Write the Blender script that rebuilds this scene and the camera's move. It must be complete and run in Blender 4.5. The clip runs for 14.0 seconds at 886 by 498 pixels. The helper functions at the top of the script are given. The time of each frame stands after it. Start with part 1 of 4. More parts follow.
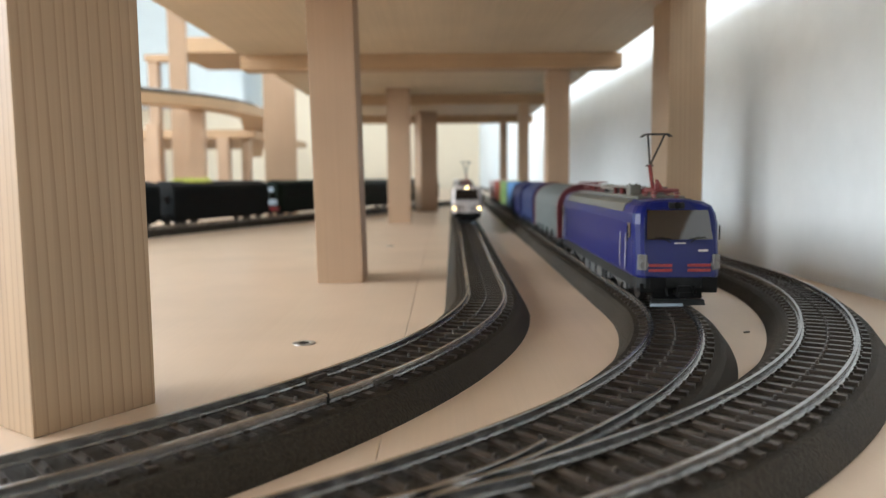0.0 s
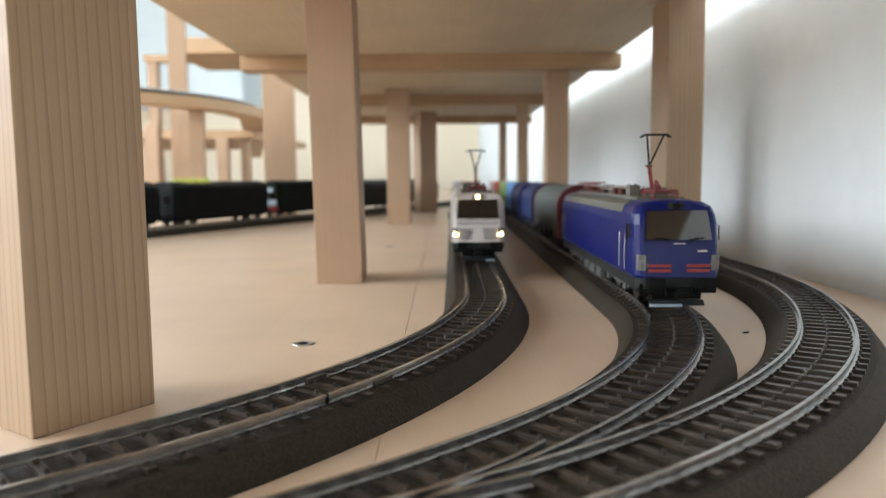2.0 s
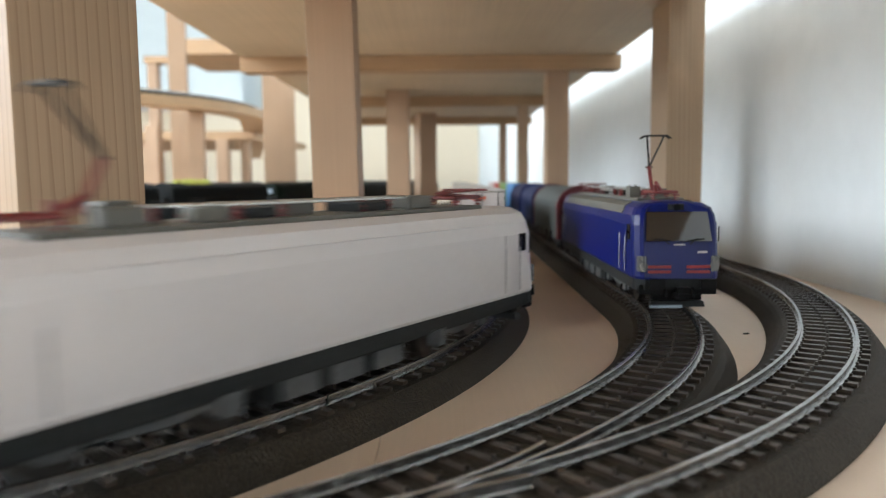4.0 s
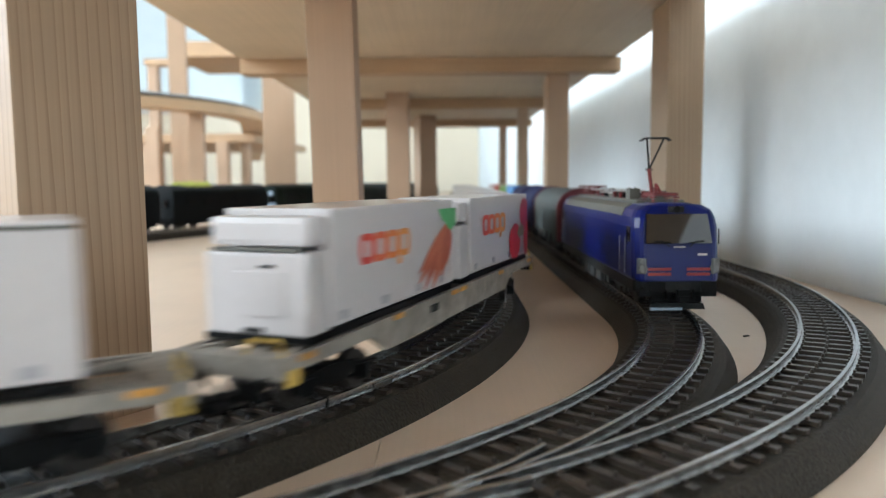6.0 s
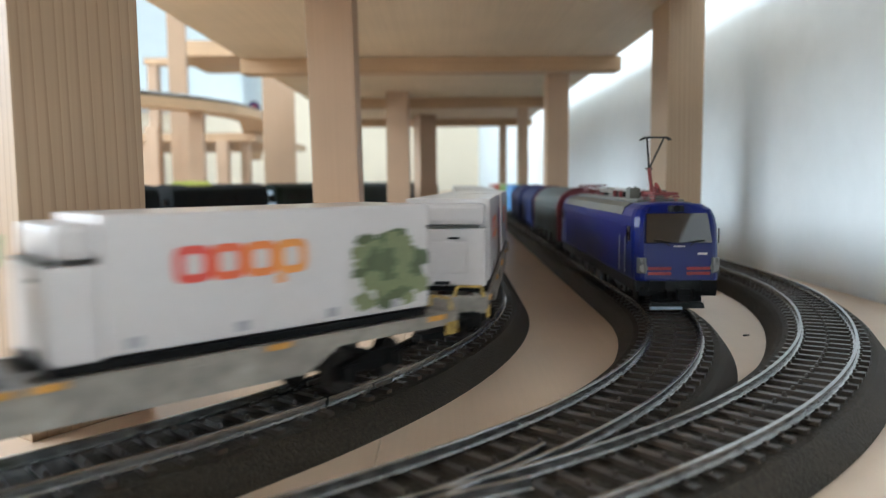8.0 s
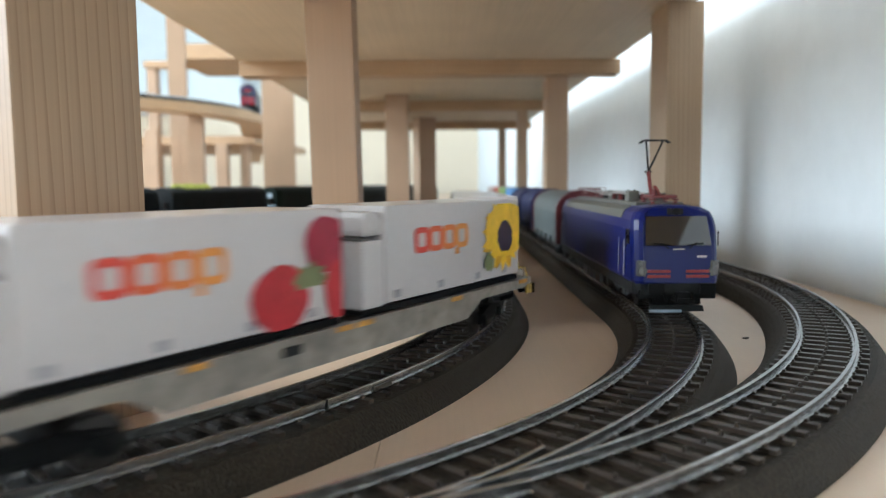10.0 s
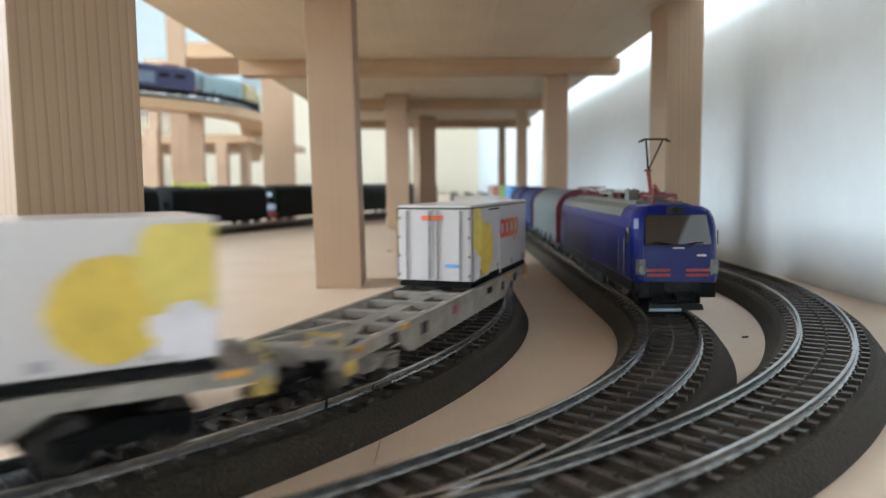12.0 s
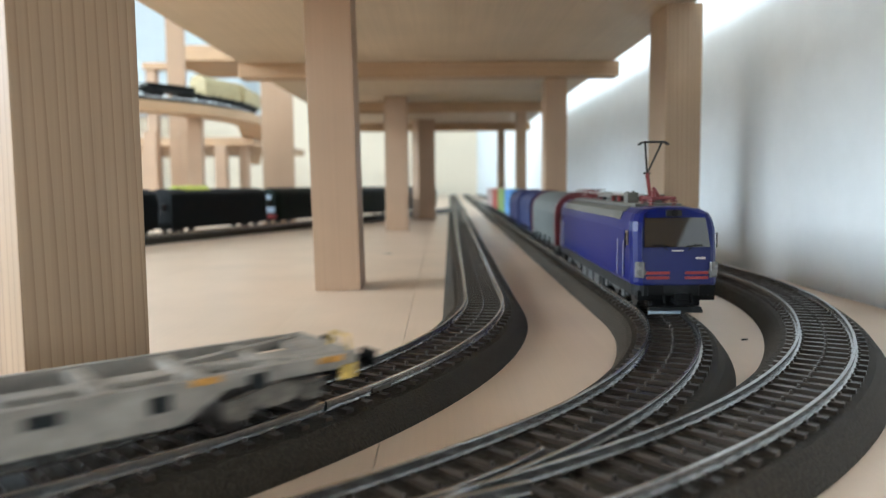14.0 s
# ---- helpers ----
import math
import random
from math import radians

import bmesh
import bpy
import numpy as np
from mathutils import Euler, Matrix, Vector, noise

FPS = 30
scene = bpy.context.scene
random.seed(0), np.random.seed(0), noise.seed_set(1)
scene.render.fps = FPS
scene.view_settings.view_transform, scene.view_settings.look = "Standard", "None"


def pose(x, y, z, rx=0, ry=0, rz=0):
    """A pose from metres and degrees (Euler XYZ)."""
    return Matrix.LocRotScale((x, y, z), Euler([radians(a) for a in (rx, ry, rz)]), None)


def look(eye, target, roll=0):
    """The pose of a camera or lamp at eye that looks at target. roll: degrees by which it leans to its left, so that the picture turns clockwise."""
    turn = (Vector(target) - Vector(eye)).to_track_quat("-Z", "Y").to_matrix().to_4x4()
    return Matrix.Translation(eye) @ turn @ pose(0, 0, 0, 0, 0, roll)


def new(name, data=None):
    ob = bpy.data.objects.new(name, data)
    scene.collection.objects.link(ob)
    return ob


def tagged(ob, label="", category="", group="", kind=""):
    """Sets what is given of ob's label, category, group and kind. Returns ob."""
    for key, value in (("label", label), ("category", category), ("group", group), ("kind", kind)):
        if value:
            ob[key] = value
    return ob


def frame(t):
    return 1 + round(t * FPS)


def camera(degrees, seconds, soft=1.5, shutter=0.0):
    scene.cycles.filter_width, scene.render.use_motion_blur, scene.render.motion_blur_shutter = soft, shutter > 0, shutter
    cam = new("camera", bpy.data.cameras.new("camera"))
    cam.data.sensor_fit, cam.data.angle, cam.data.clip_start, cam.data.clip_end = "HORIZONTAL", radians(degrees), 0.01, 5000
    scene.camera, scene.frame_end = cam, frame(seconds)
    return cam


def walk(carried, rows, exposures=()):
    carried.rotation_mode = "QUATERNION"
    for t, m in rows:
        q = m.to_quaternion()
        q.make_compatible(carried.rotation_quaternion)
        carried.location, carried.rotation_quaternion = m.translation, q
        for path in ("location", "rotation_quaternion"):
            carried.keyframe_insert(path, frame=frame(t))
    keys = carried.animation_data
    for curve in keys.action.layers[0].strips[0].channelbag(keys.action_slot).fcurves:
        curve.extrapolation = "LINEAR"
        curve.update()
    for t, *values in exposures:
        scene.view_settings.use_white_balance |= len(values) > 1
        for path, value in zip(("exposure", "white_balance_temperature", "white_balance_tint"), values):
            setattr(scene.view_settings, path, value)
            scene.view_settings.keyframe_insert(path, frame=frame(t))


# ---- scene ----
from functools import lru_cache

# camera: a phone held low over the board, hardly moving
F_PIX = 1300.0
cam = camera(2 * math.degrees(math.atan(784 / F_PIX)), 14.0, soft=1.2, shutter=0.65)
cam.data.dof.use_dof = True
cam.data.dof.focus_distance = 0.225
cam.data.dof.aperture_fstop = 16.0
RAIL = 0.0105          # top of the rails above the board
EYE = (0.0, 0.0, 0.0538 + RAIL)
PITCH, LEAN = 0.0964, -0.45
DRIFT = [(0.0, 1.2, -0.8), (0.5, 0.8, 0), (1.0, 0, 0), (2.2, 0, 0), (2.5, 0, -2.6), (2.8, 0, -0.5), (3.0, 0, 0), (3.2, 0, 0),
         (5.3, 0, 6), (5.5, 0, 6), (6.5, 0, 6.2), (7.0, 0, 7.4), (7.5, 0, 6.0), (8.0, 0, 4.8), (8.2, 0, 5.0),
         (10.3, -1.4, 10.5), (10.5, -1.5, 10.8), (11.0, -1.7, 11.2), (11.5, -1.6, 8.8), (12.0, -1.5, 7.8), (12.5, -1.6, 10.4), (13.0, -1.8, 12.4),
         (13.5, -3.0, 13.6), (14.0, -3.0, 12.6)]


def stand(dx, dy):
    p = PITCH - dy / F_PIX
    yaw = -dx / F_PIX
    way = Vector((math.sin(yaw) * math.cos(p), math.cos(yaw) * math.cos(p), -math.sin(p)))
    return look(EYE, Vector(EYE) + way, LEAN)


walk(cam, [(t, stand(dx, dy)) for t, dx, dy in DRIFT],
     [(0.0, -0.40, 6250, 5), (3.2, -0.40, 6250, 5), (5.3, -0.31, 5750, 1), (14.0, -0.31, 5750, 1)])

# ---- daylight through the windows of the room ----
world = bpy.data.worlds.new("sky")
scene.world = world
world.use_nodes = True
sky = world.node_tree.nodes.new("ShaderNodeTexSky")
sky.sky_type = "NISHITA"
sky.sun_disc = False
sky.sun_elevation, sky.sun_rotation = radians(39.8), radians(33.7)
world.node_tree.links.new(sky.outputs[0], world.node_tree.nodes["Background"].inputs[0])
world.node_tree.nodes["Background"].inputs[1].default_value = 0.14
sun = new("sun", bpy.data.lights.new("sun", "SUN"))
sun.data.energy, sun.data.angle, sun.data.color = 5.0, radians(0.6), (1.0, 0.97, 0.93)
sun.matrix_world = look((4, 6, 6), (0, 0, 0))  # through the far window only


def window_light(name, at, to, sx, sy, watts, colour):
    """The sky's light in the opening of a window."""
    ob = new(name, bpy.data.lights.new(name, "AREA"))
    ob.data.shape, ob.data.size, ob.data.size_y, ob.data.energy, ob.data.color = "RECTANGLE", sx, sy, watts, colour
    ob.matrix_world = look(at, to)
    return ob


window_light("window_light_1", (-2.58, 0.00, 0.93), (0.2, 0.40, 0.05), 2.3, 1.02, 168, (0.95, 0.95, 0.97))
window_light("window_light_2", (-2.58, 3.2, 0.66), (0.2, 1.2, 0.1), 1.9, 1.15, 66, (0.80, 0.91, 1.0))


# ---- materials ----
def material(name, colour, rough=0.6, metal=0.0, grain=(200, 200, 200), amount=0.12, bump=0.0, blotch=12.0, blotch_amount=0.08,
             coat=0.0, emit=None, power=0.0, per_object=0.0, spec=0.5):
    m = bpy.data.materials.new(name)
    m.use_nodes = True
    nt, b = m.node_tree, m.node_tree.nodes["Principled BSDF"]
    L = nt.links.new
    b.inputs["Roughness"].default_value, b.inputs["Metallic"].default_value = rough, metal
    b.inputs["Coat Weight"].default_value = coat
    b.inputs["Specular IOR Level"].default_value = spec
    co = nt.nodes.new("ShaderNodeTexCoord")
    mp = nt.nodes.new("ShaderNodeMapping")
    mp.inputs["Scale"].default_value = grain
    L(co.outputs["Object"], mp.inputs[0])
    n1, n2 = nt.nodes.new("ShaderNodeTexNoise"), nt.nodes.new("ShaderNodeTexNoise")
    n1.inputs["Scale"].default_value, n1.inputs["Detail"].default_value = 1.0, 4
    L(mp.outputs[0], n1.inputs[0])
    n2.inputs["Scale"].default_value, n2.inputs["Detail"].default_value = blotch, 3
    L(co.outputs["Object"], n2.inputs[0])

    def around(socket, amt):
        r = nt.nodes.new("ShaderNodeMapRange")
        r.inputs["From Min"].default_value, r.inputs["From Max"].default_value = 0.3, 0.7
        r.inputs["To Min"].default_value, r.inputs["To Max"].default_value = 1 - amt, 1 + amt
        L(socket, r.inputs[0])
        return r.outputs[0]

    def times(a, c):
        x = nt.nodes.new("ShaderNodeMath")
        x.operation = "MULTIPLY"
        L(a, x.inputs[0]), L(c, x.inputs[1])
        return x.outputs[0]

    value = times(around(n1.outputs[0], amount), around(n2.outputs[0], blotch_amount))
    if per_object:
        info = nt.nodes.new("ShaderNodeObjectInfo")
        r = nt.nodes.new("ShaderNodeMapRange")
        r.inputs["To Min"].default_value, r.inputs["To Max"].default_value = 1 - per_object, 1 + per_object
        L(info.outputs["Random"], r.inputs[0])
        value = times(value, r.outputs[0])
    mix = nt.nodes.new("ShaderNodeVectorMath")
    mix.operation = "SCALE"
    mix.inputs[0].default_value = colour
    L(value, mix.inputs["Scale"])
    L(mix.outputs[0], b.inputs["Base Color"])
    if bump:
        bp = nt.nodes.new("ShaderNodeBump")
        bp.inputs["Strength"].default_value, bp.inputs["Distance"].default_value = bump, 0.001
        L(n1.outputs[0], bp.inputs["Height"])
        L(bp.outputs[0], b.inputs["Normal"])
    if emit:
        b.inputs["Emission Color"].default_value, b.inputs["Emission Strength"].default_value = (*emit, 1), power
    return m


def wood(name, colour, dark, axis, period=0.004, strength=0.5, wander=2.5, rough=0.55, fine=0.06):
    """Planed spruce: dark late-wood lines along one axis, fine fibres and slow changes of tone."""
    m = material(name, colour, rough, 0, tuple(8 if i == axis else 900 for i in range(3)), fine, fine, 14, 0.07)
    nt = m.node_tree
    L = nt.links.new
    b = nt.nodes["Principled BSDF"]
    was = b.inputs["Base Color"].links[0].from_socket
    co, mp, wv = nt.nodes.new("ShaderNodeTexCoord"), nt.nodes.new("ShaderNodeMapping"), nt.nodes.new("ShaderNodeTexWave")
    mp.inputs["Scale"].default_value = tuple(0.015 if i == axis else 1.0 for i in range(3))
    wv.wave_type, wv.bands_direction, wv.wave_profile = "BANDS", "DIAGONAL", "SAW"
    wv.inputs["Scale"].default_value = 0.628 / period
    wv.inputs["Distortion"].default_value, wv.inputs["Detail"].default_value = wander, 2.0
    wv.inputs["Detail Scale"].default_value = 0.8
    info = nt.nodes.new("ShaderNodeObjectInfo")
    add = nt.nodes.new("ShaderNodeVectorMath")
    L(co.outputs["Object"], add.inputs[0]), L(info.outputs["Random"], add.inputs[1])
    L(add.outputs[0], mp.inputs[0]), L(mp.outputs[0], wv.inputs[0])
    power = nt.nodes.new("ShaderNodeMath")
    power.operation = "POWER"
    power.inputs[1].default_value = 5.0
    L(wv.outputs["Fac"], power.inputs[0])
    ramp = nt.nodes.new("ShaderNodeMapRange")
    ramp.inputs["To Max"].default_value = strength
    L(power.outputs[0], ramp.inputs[0])
    mix = nt.nodes.new("ShaderNodeMix")
    mix.data_type = "RGBA"
    L(ramp.outputs[0], mix.inputs[0])
    L(was, mix.inputs[6])
    mix.inputs[7].default_value = (*dark, 1)
    L(mix.outputs[2], b.inputs["Base Color"])
    return m


M = {}
M["board"] = wood("birch_board", (0.56, 0.425, 0.31), (0.50, 0.365, 0.25), 1, 0.09, 0.22, 14.0, 0.36, 0.02)
M["post"] = wood("spruce_post", (0.345, 0.235, 0.143), (0.175, 0.103, 0.053), 2, 0.0030, 0.6, 4.0)
M["post_plain"] = wood("plain_spruce_post", (0.39, 0.262, 0.168), (0.34, 0.218, 0.132), 2, 0.009, 0.18, 6.0, 0.55, 0.035)
M["beam"] = wood("spruce_beam", (0.43, 0.28, 0.155), (0.30, 0.17, 0.085), 0, 0.006, 0.4, 5.0)
M["slab"] = wood("plywood_deck", (0.56, 0.45, 0.31), (0.50, 0.39, 0.25), 1, 0.06, 0.3, 9.0)
M["plaster"] = material("white_plaster", (0.80, 0.83, 0.845), 0.9, 0, (60, 60, 60), 0.02, 0.15, 3, 0.03)
# Far wall's plaster: the warm light there is mixed into its colour.
M["cream"] = material("plaster_warm_light", (0.80, 0.70, 0.55), 0.9, 0, (60, 60, 60), 0.02, 0.15, 3, 0.03)
# Added sheet that scatters the sun, for a pale bright far window.
M["blind"] = material("translucent_sheet", (0.86, 0.90, 0.92), 0.8)
_nt = M["blind"].node_tree
_tr = _nt.nodes.new("ShaderNodeBsdfTranslucent")
_tr.inputs[0].default_value = (0.87, 0.92, 0.94, 1)
_mx = _nt.nodes.new("ShaderNodeMixShader")
_mx.inputs[0].default_value = 0.75
_nt.links.new(_nt.nodes["Principled BSDF"].outputs[0], _mx.inputs[1])
_nt.links.new(_tr.outputs[0], _mx.inputs[2])
_nt.links.new(_mx.outputs[0], _nt.nodes["Material Output"].inputs[0])
M["floor"] = material("room_floor", (0.30, 0.22, 0.15), 0.6, 0, (4, 60, 4), 0.15)
M["bed"] = material("ballast_foam", (0.0260, 0.0200, 0.0132), 0.6, 0, (1100, 1100, 1100), 0.5, 1.0, 40, 0.15, spec=0.20)
M["sleeper"] = material("sleeper_plastic", (0.031, 0.0225, 0.0160), 0.34, 0, (900, 900, 900), 0.2, 0.2, 60, 0.25, per_object=0.25, spec=0.34)
M["rail"] = material("nickel_rail", (0.43, 0.43, 0.43), 0.26, 1.0, (300, 300, 300), 0.15, 0.05, 30, 0.15)
M["rail_dark"] = material("browned_rail", (0.10, 0.085, 0.07), 0.4, 0.7, (300, 300, 300), 0.2, 0.05, 30, 0.2)
M["steel"] = material("zinc_steel", (0.60, 0.60, 0.58), 0.3, 1.0, (500, 500, 500), 0.1, 0.05)
M["zinc"] = material("dull_zinc", (0.36, 0.36, 0.35), 0.42, 1.0, (500, 500, 500), 0.2, 0.1)
M["label"] = material("grey_print", (0.30, 0.285, 0.30), 0.5)
M["blue"] = material("blue_lacquer", (0.0030, 0.0075, 0.088), 0.30, 0, (400, 400, 400), 0.03, 0.0, 30, 0.03, coat=0.0, spec=0.22)
M["white"] = material("white_lacquer", (0.49, 0.455, 0.445), 0.32, 0, (400, 400, 400), 0.02, 0.0, 30, 0.02, coat=0.3)
M["roofgrey"] = material("grey_roof_paint", (0.085, 0.082, 0.068), 0.5, 0, (400, 400, 400), 0.08)
M["under"] = material("dark_grey_underframe", (0.017, 0.018, 0.018), 0.45, 0, (600, 600, 600), 0.25, 0.1, spec=0.15)
M["black"] = material("black_plastic", (0.004, 0.004, 0.004), 0.5, 0, (600, 600, 600), 0.15, spec=0.1)
M["red"] = material("red_paint", (0.22, 0.009, 0.011), 0.4)
M["insulator"] = material("red_brown_insulator", (0.13, 0.013, 0.012), 0.4)
M["glass"] = material("dark_cab_glass", (0.012, 0.009, 0.008), 0.05, 0, (50, 50, 50), 0.0, spec=0.6)
M["lens"] = material("clear_lamp_lens", (0.13, 0.13, 0.13), 0.15, 0.2, (50, 50, 50), 0.0)
M["lit"] = material("lit_headlamp", (1, 0.9, 0.7), 0.3, 0, (50, 50, 50), 0.0, emit=(1.0, 0.66, 0.27), power=13)
M["wheel"] = material("wheel_steel", (0.045, 0.04, 0.036), 0.45, 0.7, (300, 300, 300), 0.1)
M["hood"] = material("grey_green_tarpaulin", (0.075, 0.088, 0.086), 0.6, 0, (40, 40, 200), 0.1, 0.2)
M["maroon"] = material("maroon_end_frame", (0.10, 0.010, 0.015), 0.5)
M["wagon"] = material("weathered_wagon_frame", (0.23, 0.203, 0.172), 0.6, 0, (350, 350, 350), 0.18, 0.2, 110, 0.24)
M["yellow"] = material("orange_yellow_fitting", (0.45, 0.22, 0.04), 0.6, 0, (500, 500, 500), 0.3, 0.1, 200, 0.4)
M["ochre"] = material("pale_ochre_fitting", (0.48, 0.32, 0.07), 0.6, 0, (500, 500, 500), 0.3, 0.1, 200, 0.4)
M["bogie"] = material("dusty_bogie", (0.13, 0.112, 0.09), 0.65, 0, (600, 600, 600), 0.3, 0.2, 150, 0.3)
M["locogrey"] = material("grey_bogie_paint", (0.062, 0.064, 0.064), 0.45, 0, (600, 600, 600), 0.25, 0.1)
M["slate"] = material("slate_blue_panel", (0.10, 0.13, 0.19), 0.5)
M["navy"] = material("dark_blue_steel", (0.014, 0.024, 0.085), 0.5, spec=0.2)
M["navy2"] = material("navy_container", (0.02, 0.024, 0.075), 0.5, spec=0.2)
M["sky"] = material("light_blue_container", (0.14, 0.33, 0.62), 0.5)
M["lime"] = material("green_container", (0.30, 0.46, 0.16), 0.5)
M["rust"] = material("red_container", (0.45, 0.10, 0.08), 0.5)
M["pale"] = material("pale_container", (0.62, 0.52, 0.50), 0.5)
# Green and night blue almost black: the standing train's shade is in the colour.
M["green"] = material("shaded_green_coach_paint", (0.003, 0.008, 0.005), 0.5, spec=0.1)
M["nightblue"] = material("shaded_night_blue_paint", (0.0025, 0.004, 0.005), 0.5, spec=0.1)
M["icegrey"] = material("ice_grey_paint", (0.30, 0.37, 0.45), 0.45)
M["moss"] = material("yellow_green_load", (0.40, 0.42, 0.08), 0.8)
M["purple"] = material("dark_blue_paint", (0.009, 0.011, 0.060), 0.4)


# ---- mesh helpers ----
def thing(name, label, category, group="", kind="", at=None):
    ob = new(name)
    ob.empty_display_size = 0.02
    if at is not None:
        ob.matrix_basis = at
    return tagged(ob, label, category, group, kind)


def finish(bm, name, mat, smooth=False):
    me = bpy.data.meshes.new(name)
    if smooth:
        for f in bm.faces:
            f.smooth = True
    bm.to_mesh(me)
    bm.free()
    for m in (mat if isinstance(mat, (list, tuple)) else [mat]):
        me.materials.append(M[m] if isinstance(m, str) else m)
    return me


def part(name, bm, mat, parent, label="", smooth=False):
    ob = new(name, finish(bm, name, mat, smooth))
    ob.parent = parent
    return tagged(ob, label)


def structure(name, bm, mat, label, category):
    return tagged(new(name, finish(bm, name, mat)), label, category, kind="structure")


def box(bm, c, s, bevel=0.0, turn=0.0):
    m = Matrix.Translation(c) @ Matrix.Rotation(turn, 4, "Z") @ Matrix.Diagonal((*s, 1))
    r = bmesh.ops.create_cube(bm, size=1, matrix=m)
    if bevel:
        es = {e for v in r["verts"] for e in v.link_edges}
        bmesh.ops.bevel(bm, geom=list(es), offset=bevel, segments=2, affect="EDGES", profile=0.7)
    return bm


def boxes(*specs):
    bm = bmesh.new()
    for s in specs:
        box(bm, *s)
    return bm


def cyl(bm, a, b, r, n=12, r2=None):
    a, b = Vector(a), Vector(b)
    d = b - a
    m = Matrix.Translation((a + b) / 2) @ d.to_track_quat("Z", "Y").to_matrix().to_4x4()
    bmesh.ops.create_cone(bm, cap_ends=True, segments=n, radius1=r, radius2=r if r2 is None else r2, depth=d.length, matrix=m)
    return bm


def rods(points, r, n=6):
    bm = bmesh.new()
    for a, b in points:
        cyl(bm, a, b, r, n)
    return bm


def loft(rings, cap=True):
    """Skin over closed rings of equal count."""
    bm = bmesh.new()
    vs = [[bm.verts.new(p) for p in ring] for ring in rings]
    n = len(vs[0])
    for a, b in zip(vs, vs[1:]):
        for i in range(n):
            bm.faces.new((a[i], a[(i + 1) % n], b[(i + 1) % n], b[i]))
    if cap:
        bm.faces.new(vs[0][::-1]), bm.faces.new(vs[-1])
    bmesh.ops.recalc_face_normals(bm, faces=bm.faces)
    return bm


# ---- the lines of the tracks on the board ----
class Line:
    """A track's middle line: a straight that comes from afar, then arcs that turn clockwise. s = 0 where the first arc begins."""

    def __init__(self, x0, heading, s0, arcs):
        self.p0 = Vector((x0 + math.tan(heading) * s0, s0))
        self.a0 = -math.pi / 2 - heading
        self.arcs = arcs

    def at(self, s):
        p, a = self.p0.copy(), self.a0
        if s > 0:
            left = s
            for length, radius in self.arcs:
                d = min(left, length)
                if radius is None:
                    p = p + d * Vector((math.cos(a), math.sin(a)))
                else:
                    c = p + radius * Vector((math.sin(a), -math.cos(a)))
                    a -= d / radius
                    p = c + radius * Vector((-math.sin(a), math.cos(a)))
                left -= d
                if left <= 0:
                    break
        else:
            p = p + s * Vector((math.cos(a), math.sin(a)))
        return p, a

    def place(self, s, side=0.0, z=0.0):
        p, a = self.at(s)
        return Vector((p.x - math.sin(a) * side, p.y + math.cos(a) * side, z))


TH = 0.0129
LINE_A = Line(0.0162, TH, 0.3634, [(0.2013, 0.3166), (0.3035, 0.3285), (3.0, None)])
LINE_B = Line(0.0906, TH, 0.3346, [(0.199, 0.2646), (0.30, 0.3733), (2.0, None)])
LINE_C = Line(0.1718, TH, 0.4241, [(0.1694, 0.3824), (0.40, 0.338)])
LINE_D = Line(-0.673, 0.3805, 0.753, [(0.6, None)])
LINE_E = Line(-0.005, -0.245, 1.68, [(0.76, 0.42), (2.5, None)])
UPPER = 0.214          # top of the upper ledge


